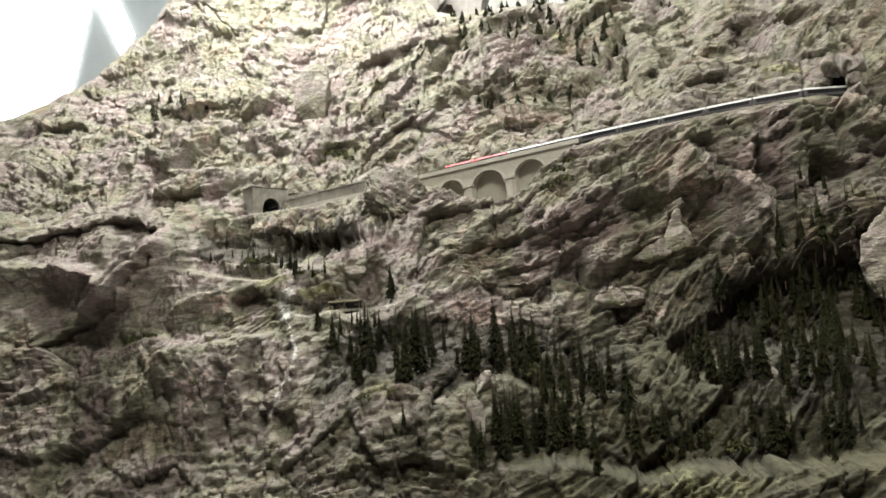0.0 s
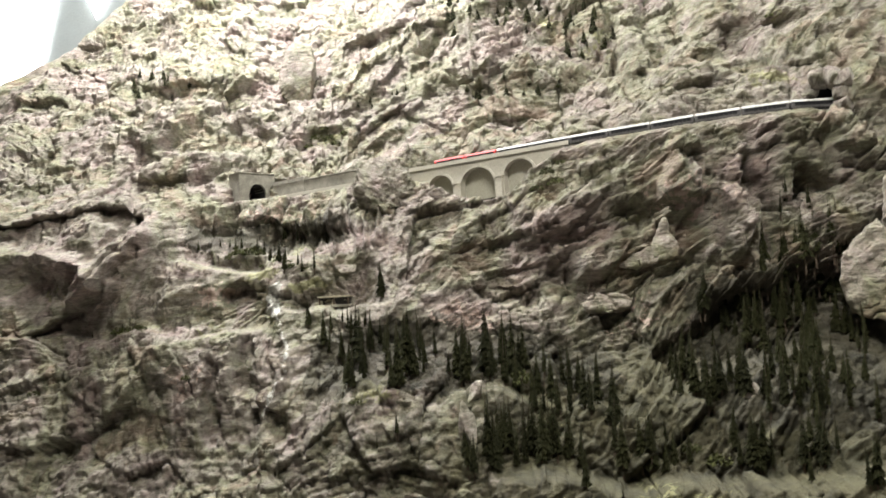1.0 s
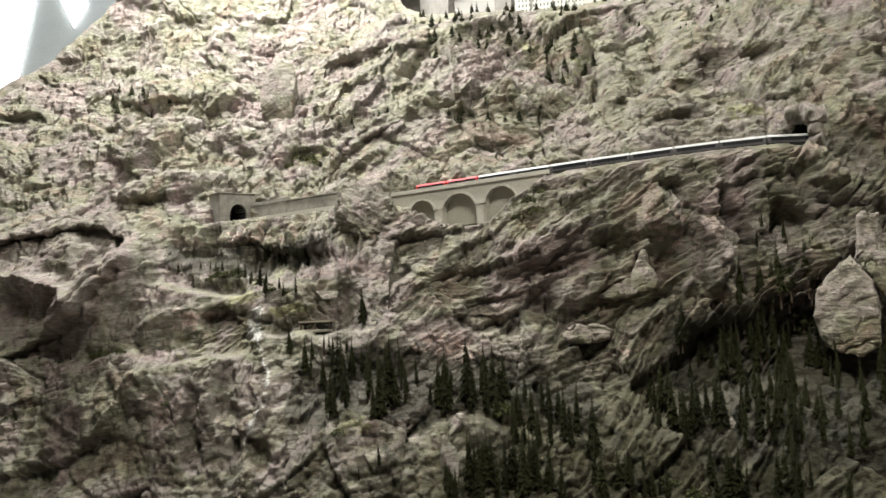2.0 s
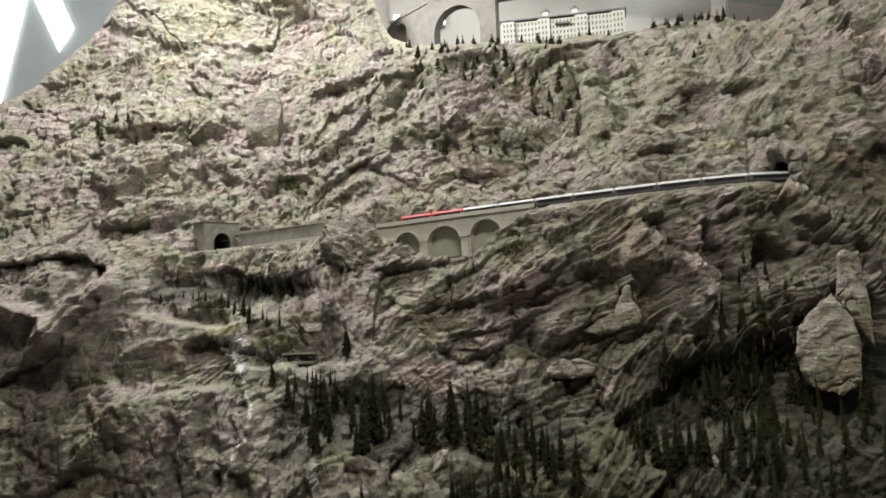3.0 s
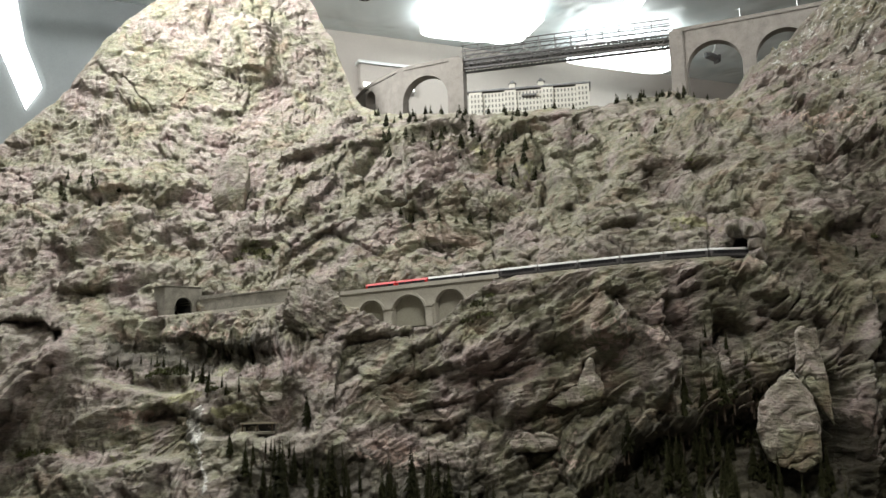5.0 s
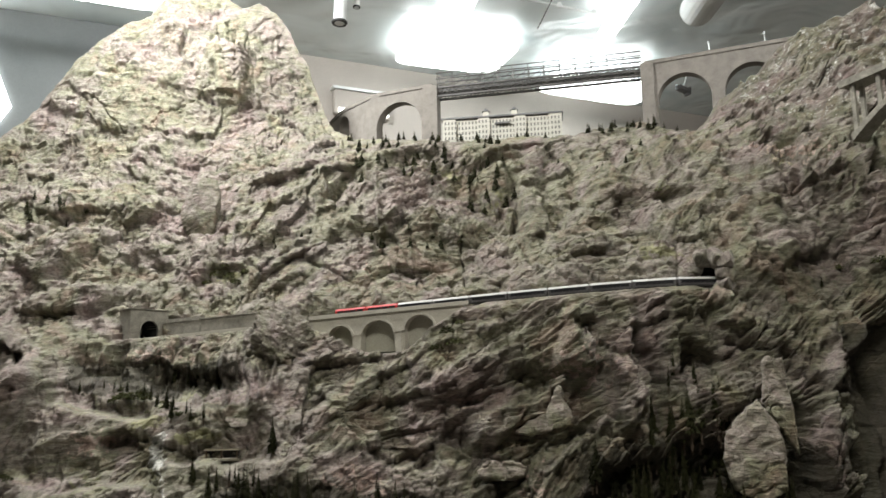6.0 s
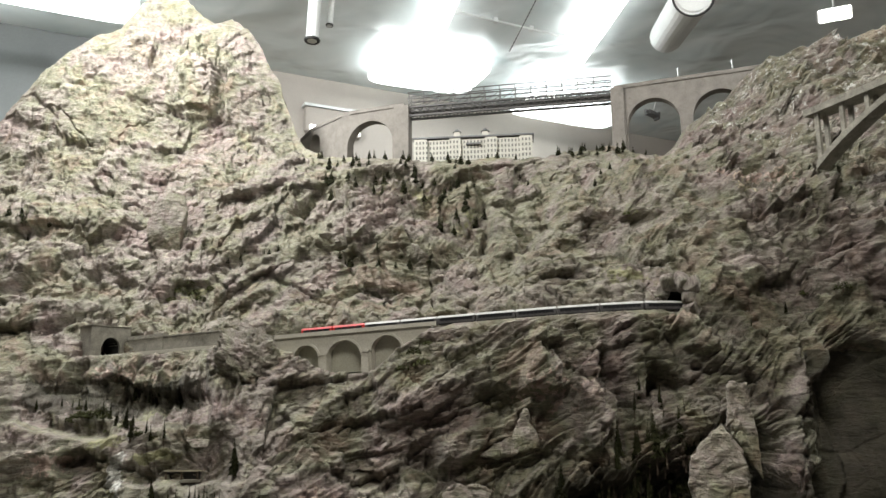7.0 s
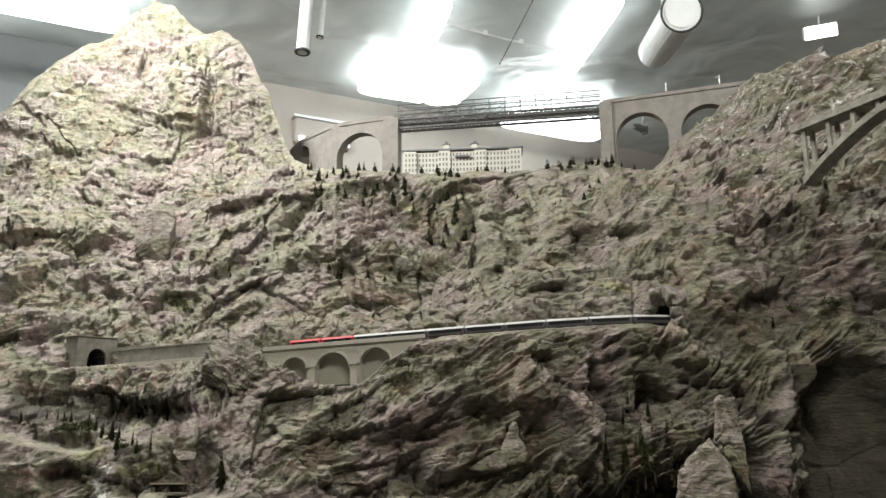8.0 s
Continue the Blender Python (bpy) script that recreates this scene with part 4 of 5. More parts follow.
loco = vehicle(0.150, RED, paint("red_roof_paint", (0.40, 0.02, 0.02), (0.55, 0.04, 0.04), 30, 0.5, 0.0001), 4, "locomotive", "red electric locomotive on the viaduct track", "locomotive", "locomotives of the train")
bm = bmesh.new()
for sgn in (-1, 1):
    rod(bm, (-0.01, 0.006 * sgn, 0.039), (0.012, 0.006 * sgn, 0.049), 0.0006, n=5)
    rod(bm, (0.012, 0.006 * sgn, 0.049), (-0.004, 0.006 * sgn, 0.058), 0.0006, n=5)
rod(bm, (-0.004, -0.012, 0.058), (-0.004, 0.012, 0.058), 0.0007, n=5)
part("pantograph", bm, STEEL, loco)
for sgn in (-1, 1):
    part("windscreen", slab_box(sgn * 0.0752 - 0.0008, -0.011, 0.020, sgn * 0.0752 + 0.0008, 0.011, 0.0285), PANE, loco)
coach = vehicle(0.158, CREAM, ROOFG, 9, "railway_coach", "grey railway coach with a white roof and dark window band", "coach", "coaches of the train")
xs = 0.065
for k in range(10):
    half = 0.077 if k < 2 else 0.081
    d = on_line(xs).col[0].x
    xs += half * d
    if k < 2:
        m = on_line(xs)
        if k == 0:
            loco.matrix_world = m
        else:
            copy_thing(loco, m)
    else:
        m = on_line(xs)
        if k == 2:
            coach.matrix_world = m
        else:
            copy_thing(coach, m)
    xs += half * d
    if xs > 1.62:
        break


# ---- upper railway bridge: masonry arches and a steel truss span ----
BRIDGE = (Vector((-0.08, 6.28)), Vector((0.058, 5.91)), Vector((0.283, 5.59)), Vector((0.63, 5.40)), Vector((2.01, 4.95)), Vector((2.745, 4.565)), Vector((3.35, 4.2)))
DECK = 3.77


def bridge_at(u, y, z):
    """A place on the upper bridge: u metres along it, y behind its middle, z over the deck."""
    for k, (a, b) in enumerate(zip(BRIDGE, BRIDGE[1:])):
        run = (b - a).length
        if u <= run or k == len(BRIDGE) - 2:
            d = (b - a) / run
            p = a + d * u + Vector((-d.y, d.x)) * y
            return Vector((p.x, p.y, DECK + z))
        u -= run


upper = empty("upper_bridge", Matrix(), "tall brown stone arch bridge with a dark steel truss span", "bridge")
part("left_arcade", arcade(0.02, 1.22, ((0.40, 0.075, -0.125, 0), (0.965, 0.175, -0.255, 0)), -0.04, 0.04, -0.98, -0.012, bridge_at), STONE, upper)
part("right_arcade", arcade(2.64, 3.95, ((2.88, 0.165, -0.27, 0), (3.29, 0.165, -0.27, 0), (3.70, 0.165, -0.27, 0)), -0.04, 0.04, -0.98, -0.012, bridge_at), STONE, upper)


def strip(u0, u1, y0, y1, z0, z1, n=12):
    bm = bmesh.new()
    prev = None
    for u in along(u0, u1, n):
        q = [bm.verts.new(bridge_at(u, y, z)) for y, z in ((y0, z0), (y1, z0), (y1, z1), (y0, z1))]
        if prev:
            for i in range(4):
                j = (i + 1) % 4
                bm.faces.new((prev[i], q[i], q[j], prev[j]))
        else:
            bm.faces.new(q[::-1])
        prev = q
    bm.faces.new(prev)
    return bm


part("parapet", strip(0.02, 1.22, -0.047, -0.034, -0.012, 0.012), STONE, upper)
part("parapet", strip(2.64, 3.95, -0.047, -0.034, -0.012, 0.012), STONE, upper)
for u0, u1 in ((1.16, 1.25), (2.61, 2.70)):
    part("pier", strip(u0, u1, -0.055, 0.055, -1.0, -0.004, 1), STONE, upper)
truss = part("truss_deck", strip(1.251, 2.609, -0.035, 0.035, -0.050, -0.030, 6), STEEL, upper, "dark steel deck girder")
for y in (-0.036, 0.036):
    for z, r in ((-0.08, 0.009), (-0.018, 0.009), (0.045, 0.005), (0.088, 0.004)):
        part("chord", rod(bmesh.new(), bridge_at(1.24, y, z), bridge_at(2.62, y, z), r, n=5), STEEL, truss)
    us = along(1.25, 2.61, 26)
    for k, (a, b) in enumerate(zip(us, us[1:])):
        part("lattice_bar", rod(bmesh.new(), bridge_at(a, y, -0.08), bridge_at(b, y, -0.018), 0.0042, n=4), STEEL, truss)
        part("lattice_bar", rod(bmesh.new(), bridge_at(b, y, -0.08), bridge_at(a, y, -0.018), 0.0042, n=4), STEEL, truss)
        if k % 2 == 0:
            part("railing_post", rod(bmesh.new(), bridge_at(a, y, -0.018), bridge_at(a, y, 0.088), 0.003, n=4), STEEL, truss)
            part("lattice_bar", rod(bmesh.new(), bridge_at(a, y, -0.018), bridge_at(us[min(k + 2, 26)], y, 0.045), 0.0026, n=4), STEEL, truss)
mast = empty("line_mast", Matrix.Translation(bridge_at(2.665, -0.03, -0.004)), "thin grey overhead line mast on the bridge", "mast", "masts on the bridge")
part("pole", rod(bmesh.new(), (0, 0, 0), (0, 0, 0.085), 0.003, 0.002, 6), METAL, mast)
part("bracket", rod(bmesh.new(), (0, 0, 0.075), (-0.01, 0.03, 0.08), 0.0015, n=5), METAL, mast)
for u in (3.05, 3.38):
    copy_thing(mast, Matrix.Translation(bridge_at(u, -0.03, -0.004)))

# ---- hotel on the plateau ----
hotel = empty("hotel", pose(0.78, 6.0, 2.86, 0, 0, -12.8), "long cream grand hotel with rows of small windows", "hotel")
HL, HD, HH = 0.902, 0.17, 0.873
part("wall", slab_box(0, 0, 0, HL, HD, HH), FACADE, hotel)
for x0, x1 in ((0.0, 0.10), (0.27, 0.36), (0.545, 0.635), (0.805, HL)):
    part("risalit", slab_box(x0, -0.014, 0, x1, -0.0005, HH + 0.006), FACADE, hotel)
roof = part("roof", slab_box(-0.012, -0.022, HH + 0.007, HL + 0.012, HD + 0.012, HH + 0.018), SLATE, hotel)
bm = bmesh.new()
lo = [bm.verts.new(p) for p in ((0, -0.01, HH + 0.019), (HL, -0.01, HH + 0.019), (HL, HD, HH + 0.019), (0, HD, HH + 0.019))]
hi = [bm.verts.new(p) for p in ((0.03, 0.04, HH + 0.042), (HL - 0.03, 0.04, HH + 0.042), (HL - 0.03, HD - 0.04, HH + 0.042), (0.03, HD - 0.04, HH + 0.042))]
for i in range(4):
    bm.faces.new((lo[i], lo[(i + 1) % 4], hi[(i + 1) % 4], hi[i]))
bm.faces.new(hi)
part("hipped_slope", bm, SLATE, roof)
for c in (0.33, 0.545):
    tower = part("roof_turret", slab_box(c - 0.022, 0.02, HH + 0.02, c + 0.022, 0.06, HH + 0.066), FACADE, hotel, "small roof turret with a dark cap")
    bm = bmesh.new()
    bmesh.ops.create_cone(bm, cap_ends=True, segments=8, radius1=0.034, radius2=0.004, depth=0.03, matrix=Matrix.Translation((c, 0.04, HH + 0.082)))
    part("turret_cap", bm, SLATE, tower)
part("balcony", slab_box(0.40, -0.030, HH - 0.052, 0.51, -0.0005, HH - 0.040), SLATE, hotel)
for i in range(34):
    c = 0.022 + (HL - 0.044) * i / 33
    out = any(a <= c <= b for a, b in ((0.0, 0.10), (0.27, 0.36), (0.545, 0.635), (0.805, HL)))
    y = -0.0143 if out else -0.0003
    for k in range(5):
        z = HH - 0.036 - 0.040 * k
        w = part("window", slab_box(c - 0.0062, y - 0.0008, z, c + 0.0062, y + 0.004, z + 0.023), HAZY, hotel)
        part("sill", slab_box(c - 0.008, y - 0.003, z - 0.003, c + 0.008, y + 0.0002, z - 0.0002), FACADE, w)

# ---- concrete road bridge on the ridge ----
road = empty("concrete_arch_bridge", Matrix(), "grey concrete arch bridge with slender columns on the ridge", "bridge")
R0, R1 = Vector((2.12, 3.02)), Vector((2.31, 2.36))
rd = (R1 - R0).normalized()
rn = Vector((-rd.y, rd.x))
RL = (R1 - R0).length


def road_at(s, y, z):
    p = R0 + rd * s + rn * y
    return Vector((p.x, p.y, z))


def bar(s0, z0, s1, z1, y0, y1, depth):
    bm = bmesh.new()
    q = [bm.verts.new(road_at(s, y, z)) for s, z in ((s0, z0), (s1, z1)) for y, dz in ((y0, 0), (y1, 0)) for z in (z - depth, z)]
    for f in ((0, 1, 3, 2), (4, 6, 7, 5), (0, 4, 5, 1), (2, 3, 7, 6), (1, 5, 7, 3), (0, 2, 6, 4)):
        bm.faces.new([q[i] for i in f])
    bmesh.ops.recalc_face_normals(bm, faces=bm.faces[:])
    return bm


part("deck", bar(0.045, 2.868, RL, 2.868, -0.045, 0.045, 0.018), MORTAR, road)
for y in (-0.045, 0.039):
    part("parapet", bar(0.045, 2.878, RL, 2.878, y, y + 0.006, 0.0095), MORTAR, road)


def rib_top(s):
    return float(np.interp(s, (0.0, 0.08, 0.15, 0.22, 0.29, 0.37, 0.455, 0.55, 0.70), (2.585, 2.652, 2.698, 2.736, 2.770, 2.803, 2.830, 2.842, 2.846)))


bm = bmesh.new()
prev = None
for k in range(19):
    s = 0.075 + (RL - 0.075) * k / 18
    q = [bm.verts.new(road_at(s, y, rib_top(s) - d)) for y, d in ((-0.035, 0.026), (0.035, 0.026), (0.035, 0), (-0.035, 0))]
    if prev:
        for i in range(4):
            bm.faces.new((prev[i], q[i], q[(i + 1) % 4], prev[(i + 1) % 4]))
    prev = q
part("arch_rib", bm, MORTAR, road)
for s in (0.085, 0.205, 0.32, 0.43):
    for y in (-0.030, 0.018):
        top = 2.8495
        part("column", bar(s, top, s + 0.018, top, y, y + 0.012, top - rib_top(s) + 0.02), MORTAR, road)


# ---- ceiling fittings ----
def pad(lx, ly, z0, z1, n=48):
    """A flat slab with generously rounded corners."""
    bm = bmesh.new()
    rings = []
    for z in (z0, z1):
        ring_at = []
        for i in range(n):
            a = 2 * math.pi * (i + 0.5) / n
            c, q = math.cos(a), math.sin(a)
            ring_at.append(bm.verts.new((math.copysign(abs(c) ** 0.35, c) * lx / 2, math.copysign(abs(q) ** 0.35, q) * ly / 2, z)))
        rings.append(ring_at)
    for i in range(n):
        k = (i + 1) % n
        bm.faces.new((rings[0][i], rings[0][k], rings[1][k], rings[1][i]))
    bm.faces.new(rings[0][::-1])
    bm.faces.new(rings[1])
    return bm


def fitting(name, at, lx, ly, turn, label, category, group=""):
    ob = empty(name, pose(*at, 0, 0, turn), label, category, group)
    part("frame", pad(lx - 0.02, ly - 0.02, 0.0, 0.02), METAL, ob)
    part("diffuser", pad(lx, ly, -0.012, -0.001), TUBE, ob, "bright white diffuser")
    part("upper_diffuser", pad(lx, ly, 0.021, 0.03), TUBE, ob, "bright white diffuser facing the ceiling")
    for side in (-1, 1):
        part("hanger", rod(bmesh.new(), (0, side * 0.35 * ly, 0.03), (0, side * 0.35 * ly, 5.122 - at[2]), 0.006, n=6), METAL, ob)
    return ob


fitting("ceiling_light", (1.04, 6.33, 4.88), 0.13, 1.25, 4, "bright white fluorescent ceiling light strip", "ceiling light", "ceiling light strips")
fitting("ceiling_light", (2.39, 6.42, 4.88), 0.15, 1.8, 0, "bright white fluorescent ceiling light strip", "ceiling light", "ceiling light strips")
fitting("ceiling_light_panel", (1.08, 7.58, 4.98), 1.10, 0.8, 14, "large glowing square ceiling light panel", "ceiling light", "ceiling light panels")
fitting("ceiling_light_panel", (2.7, 8.24, 4.88), 1.3, 0.6, 19, "large glowing square ceiling light panel", "ceiling light", "ceiling light panels")
fitting("ceiling_light_panel", (-1.98, 6.19, 4.88), 1.2, 0.5, 19, "large glowing square ceiling light panel", "ceiling light", "ceiling light panels")
window_1 = empty("window_1", wall_turn @ pose(-3.66, 0, 3.35), "bright slanted hall window with two milky panes", "window", kind="structure")
for outline in (((-0.94, -0.15), (0.33, -0.05), (0.48, 0.63), (0.60, 1.18), (0.31, 1.75), (-0.94, 1.75)), ((0.605, 1.18), (0.83, 0.65), (0.95, 0.86), (0.80, 1.25), (0.70, 1.75), (0.315, 1.75))):
    bm = bmesh.new()
    rear, front = [[bm.verts.new((u, y, z)) for u, z in outline] for y in (-0.02, -0.03)]
    bm.faces.new(front)
    bm.faces.new(rear[::-1])
    for i in range(len(outline)):
        k = (i + 1) % len(outline)
        bm.faces.new((front[i], rear[i], rear[k], front[k]))
    part("pane", bm, TUBE, window_1, "bright milky pane")
part("window_frame", rod(bmesh.new(), (0.60, -0.035, 1.18), (0.31, -0.035, 1.75), 0.012, n=6), METAL, window_1)
part("window_frame", rod(bmesh.new(), (-0.94, -0.035, -0.16), (0.33, -0.035, -0.06), 0.02, n=6), METAL, window_1)


def spotlight(at, to):
    ob = empty("spotlight", look(at, to), "lit rectangular ceiling floodlight with a white housing", "spotlight", "ceiling spotlights")
    part("housing", slab_box(-0.14, -0.06, 0.0, 0.14, 0.06, 0.10, None, 0.012), METAL, ob)
    part("lens", slab_box(-0.125, -0.05, -0.009, 0.125, 0.05, -0.001, None, 0.004), SPOT, ob, "glowing lens")
    part("stem", rod(bmesh.new(), (0, 0, 0.10), (0, 0.17, 0.12), 0.01, n=8), METAL, ob)
    return ob


spotlight((-2.6, 7.3, 4.92), (-1.5, 4.0, 3.4))
spotlight((4.35, 5.95, 4.95), (2.4, 2.6, 3.3))


def ring(bm, centre, axis, radius, thick, n=28, k=8):
    q = Vector(axis).to_track_quat("Z", "Y")
    rows = []
    for i in range(n):
        a = 2 * math.pi * i / n
        rows.append([bm.verts.new(Vector(centre) + q @ Vector(((radius + thick * math.cos(2 * math.pi * j / k)) * math.cos(a), (radius + thick * math.cos(2 * math.pi * j / k)) * math.sin(a), thick * math.sin(2 * math.pi * j / k)))) for j in range(k)])
    for i in range(n):
        for j in range(k):
            bm.faces.new((rows[i][j], rows[(i + 1) % n][j], rows[(i + 1) % n][(j + 1) % k], rows[i][(j + 1) % k]))
    return bm


def pipe(name, a, b, radius, label, sleeve):
    ob = empty(name, Matrix.Translation(a), label, "duct")
    d = Vector(b) - Vector(a)
    bm = bmesh.new()
    rod(bm, (0, 0, 0), d, radius, n=28)
    part("tube", bm, METAL, ob)
    part("end_ring", ring(bmesh.new(), (0, 0, 0), d, radius, radius * sleeve), RUBBER, ob, "black rubber end ring")
    part("mouth", rod(bmesh.new(), -d.normalized() * 0.004, -d.normalized() * 0.008, radius * 0.8, n=24), METAL, ob)
    return ob


pipe("hanging_duct", (0.01, 5.5, 4.29), (0.05, 5.55, 5.11), 0.045, "white hanging tube with a black rubber ring", 0.28)
pipe("hanging_duct", (0.13, 5.6, 4.46), (0.17, 5.66, 5.11), 0.022, "thin white hanging tube with a black end", 0.28)
big_pipe = pipe("ventilation_duct", (2.45, 4.6, 4.29), (2.78, 5.8, 4.60), 0.130, "wide pale metal ventilation duct with a dark ring", 0.06)
bm = bmesh.new()
rod(bm, (0.15, 0.6, 0.25), (0.15, 0.6, 0.82), 0.012, n=8)
rod(bm, (0.015, 0.06, 0.13), (0.015, 0.06, 0.82), 0.012, n=8)
part("hanger", bm, METAL, big_pipe)
wall_box = empty("wall_fitting", pose(0.13, 8.19, 4.50, 0, 0, 19.3), "pale rectangular fitting with a lit strip on the wall", "wall fitting")
part("case", slab_box(-0.3, -0.09, 0, 0.3, -0.002, 0.26, None, 0.01), BEIGE, wall_box)
part("lit_strip", slab_box(-0.26, -0.10, 0.02, 0.28, -0.091, 0.06), TUBE, wall_box)
part("rail", slab_box(-0.32, -0.11, 0.262, 0.32, -0.002, 0.29), METAL, wall_box)

projector = empty("ceiling_projector", pose(3.63, 8.23, 4.885, 0, 10, 25), "small grey projector hanging on a stem from the ceiling", "projector")
part("housing", slab_box(-0.085, -0.045, -0.022, 0.06, 0.045, 0.022, None, 0.008), SLATE, projector)
part("lens_tube", rod(bmesh.new(), (-0.085, -0.01, 0.0), (-0.12, -0.01, 0.0), 0.018, 0.015, 14), SLATE, projector)
part("mount_plate", slab_box(0.055, -0.04, -0.045, 0.08, 0.04, 0.045, None, 0.004), SLATE, projector)
part("stem", rod(bmesh.new(), (0, 0, 0.022), (0.042, 0, 0.235), 0.008, n=8), METAL, projector)

conduit = empty("ceiling_conduit", Matrix(), "thin grey conduit fixed under the ceiling", "conduit")
part("tube", rod(bmesh.new(), (1.12, 6.48, 5.09), (2.38, 6.93, 5.09), 0.012, n=8), METAL, conduit)
for k in range(4):
    p = Vector((1.12, 6.48, 5.09)).lerp(Vector((2.38, 6.93, 5.09)), 0.08 + 0.28 * k)
    part("clip", slab_box(p.x - 0.02, p.y - 0.02, 5.075, p.x + 0.02, p.y + 0.02, 5.119), METAL, conduit)
chain = empty("hanging_chain", Matrix(), "thin dark beaded chain hanging from the ceiling", "chain")
for k in range(26):
    p = Vector((1.86, 5.6, 5.11)).lerp(Vector((1.47, 5.6, 4.34)), k / 25)
    q = Vector((1.86, 5.6, 5.11)).lerp(Vector((1.47, 5.6, 4.34)), (k + 0.62) / 25)
    part("link", rod(bmesh.new(), p, q, 0.005, n=6), DARK, chain)


# ---- rocks that stand free of the face ----
def boulder(at, size, turn, seed, material, label, level=5, planes=14, rough=0.10, beds=0.5):
    """A chipped rock: a ball cut by random planes, then worn."""
    rnd = random.Random(seed)
    cuts = []
    for _ in range(planes):
        n = Vector((rnd.gauss(0, 1), rnd.gauss(0, 1), rnd.gauss(0, 1))).normalized()
        cuts.append((n, rnd.uniform(0.66, 1.02)))
    bm = bmesh.new()
    bmesh.ops.create_icosphere(bm, subdivisions=level, radius=1.0)
    off = Vector((seed * 1.7, seed * 0.9, seed * 2.3))
    s = Vector(size)
    for v in bm.verts:
        d = v.co.normalized()
        r = 1 / (abs(d.x) ** 3.5 + abs(d.y) ** 3.5 + abs(d.z) ** 3.5) ** (1 / 3.5)
        r = min([r] + [h / d.dot(n) for n, h in cuts if d.dot(n) > 0.05])
        p = Vector((d.x * s.x, d.y * s.y, d.z * s.z)) * r
        bed = abs((p.z * 34 + p.x * 9 + 0.8 * noise.noise(p * 14 + off)) % 1.0 - 0.5)
        chip = noise.cell(p * 30 + off) * 0.3 + noise.cell(p * 62 + off) * 0.15
        k = rough * (noise.fractal(p * 22 + off, 1.0, 2.0, 4) + beds * bed + 0.5 * chip - 0.8 * abs(noise.noise(p * 45 + off)))
        v.co = p * (1 + k)
    ob = part("rock", bm, material)
    ob.matrix_world = pose(*at, *turn)
    return tagged(ob, label, "rock", "free-standing rocks")


PALE_R = "pale weathered rock standing out of the cliff"


def plate_rock(at, outline, depth, turn, seed, label, grooves):
    """A flat standing rock of the given outline, its face cut by slanting grooves."""
    ring = list(zip(outline, outline[1:] + outline[:1]))

    def reach(c, q):
        best = 0.0
        for (xa, za), (xb, zb) in ring:
            det = (xb - xa) * q - (zb - za) * c
            if abs(det) > 1e-9:
                t = (c * za - q * xa) / det
                k = ((xb - xa) * za - (zb - za) * xa) / det
                if -0.001 <= t <= 1.001 and k > best:
                    best = k
        return best

    bm = bmesh.new()
    bmesh.ops.create_icosphere(bm, subdivisions=6, radius=1.0)
    off = Vector((seed * 1.7, seed * 0.9, seed * 2.3))
    for v in bm.verts:
        d = v.co.normalized()
        flat = math.hypot(d.x, d.z)
        r = reach(d.x / max(flat, 1e-6), d.z / max(flat, 1e-6)) * flat ** 0.5
        p = Vector((r * d.x / max(flat, 1e-6), math.copysign(abs(d.y) ** 0.3, d.y) * depth, r * d.z / max(flat, 1e-6)))
        w = (p.z - 0.75 * p.x) * grooves + 0.9 * noise.noise(p * 16 + off)
        cut = max(0.0, 1 - abs(w % 1.0 - 0.5) / 0.16) * max(0.0, 0.3 + noise.noise(p * 9 + off * 2)) * step_down(p.z)
        k = 0.007 * noise.fractal(p * 26 + off, 1.0, 2.0, 4) + 0.003 * noise.cell(Vector((p.x * 44 + p.z * 10, p.y * 20, p.z * 9)) + off) - 0.005 * abs(noise.noise(Vector((p.x * 60, p.y * 40, p.z * 18)) + off))
        p.y += (0.016 * cut - k) * (1 if d.y < 0 else 0)
        p += Vector((d.x, 0, d.z)) * k
        v.co = p
    ob = part("rock", bm, PALE)
    ob.matrix_world = pose(*at, *turn)
    return tagged(ob, label, "rock", "free-standing rocks")


def step_down(z):
    return 1.0 if z < 0 else max(0.25, 1 - z / 0.08)


plate_rock((0.872, 2.885, 1.612), ((-0.004, 0.088), (-0.022, 0.040), (-0.040, 0.0), (-0.052, -0.058), (0.0, -0.070), (0.050, -0.056), (0.040, -0.005), (0.016, 0.030), (0.012, 0.075)), 0.030, (-8, 0, -20), 3, "pale pointed rock standing out of the cliff", 14)
plate_rock((0.795, 2.905, 1.562), ((0.070, 0.040), (0.015, 0.030), (-0.045, -0.005), (-0.080, -0.034), (-0.020, -0.040), (0.050, -0.026), (0.078, 0.0)), 0.030, (-14, 0, -20), 4, "pale slanting rock slab wedged into the cliff", 12)
plate_rock((0.66, 2.875, 1.408), ((-0.060, 0.026), (-0.085, -0.004), (-0.070, -0.030), (0.0, -0.034), (0.080, -0.020), (0.088, 0.010), (0.050, 0.032)), 0.036, (-16, 0, -14), 5, "pale flat-topped rock block on the slope", 9)
plate_rock((1.430, 2.58, 1.468), ((0.020, 0.170), (-0.040, 0.115), (-0.081, 0.067), (-0.095, -0.020), (-0.067, -0.115), (-0.01, -0.14), (0.034, -0.148), (0.088, -0.115), (0.095, 0.007), (0.075, 0.088), (0.047, 0.128)), 0.045, (-6, 0, -25), 8, "tall pale rock slab leaning against the cliff", 17)
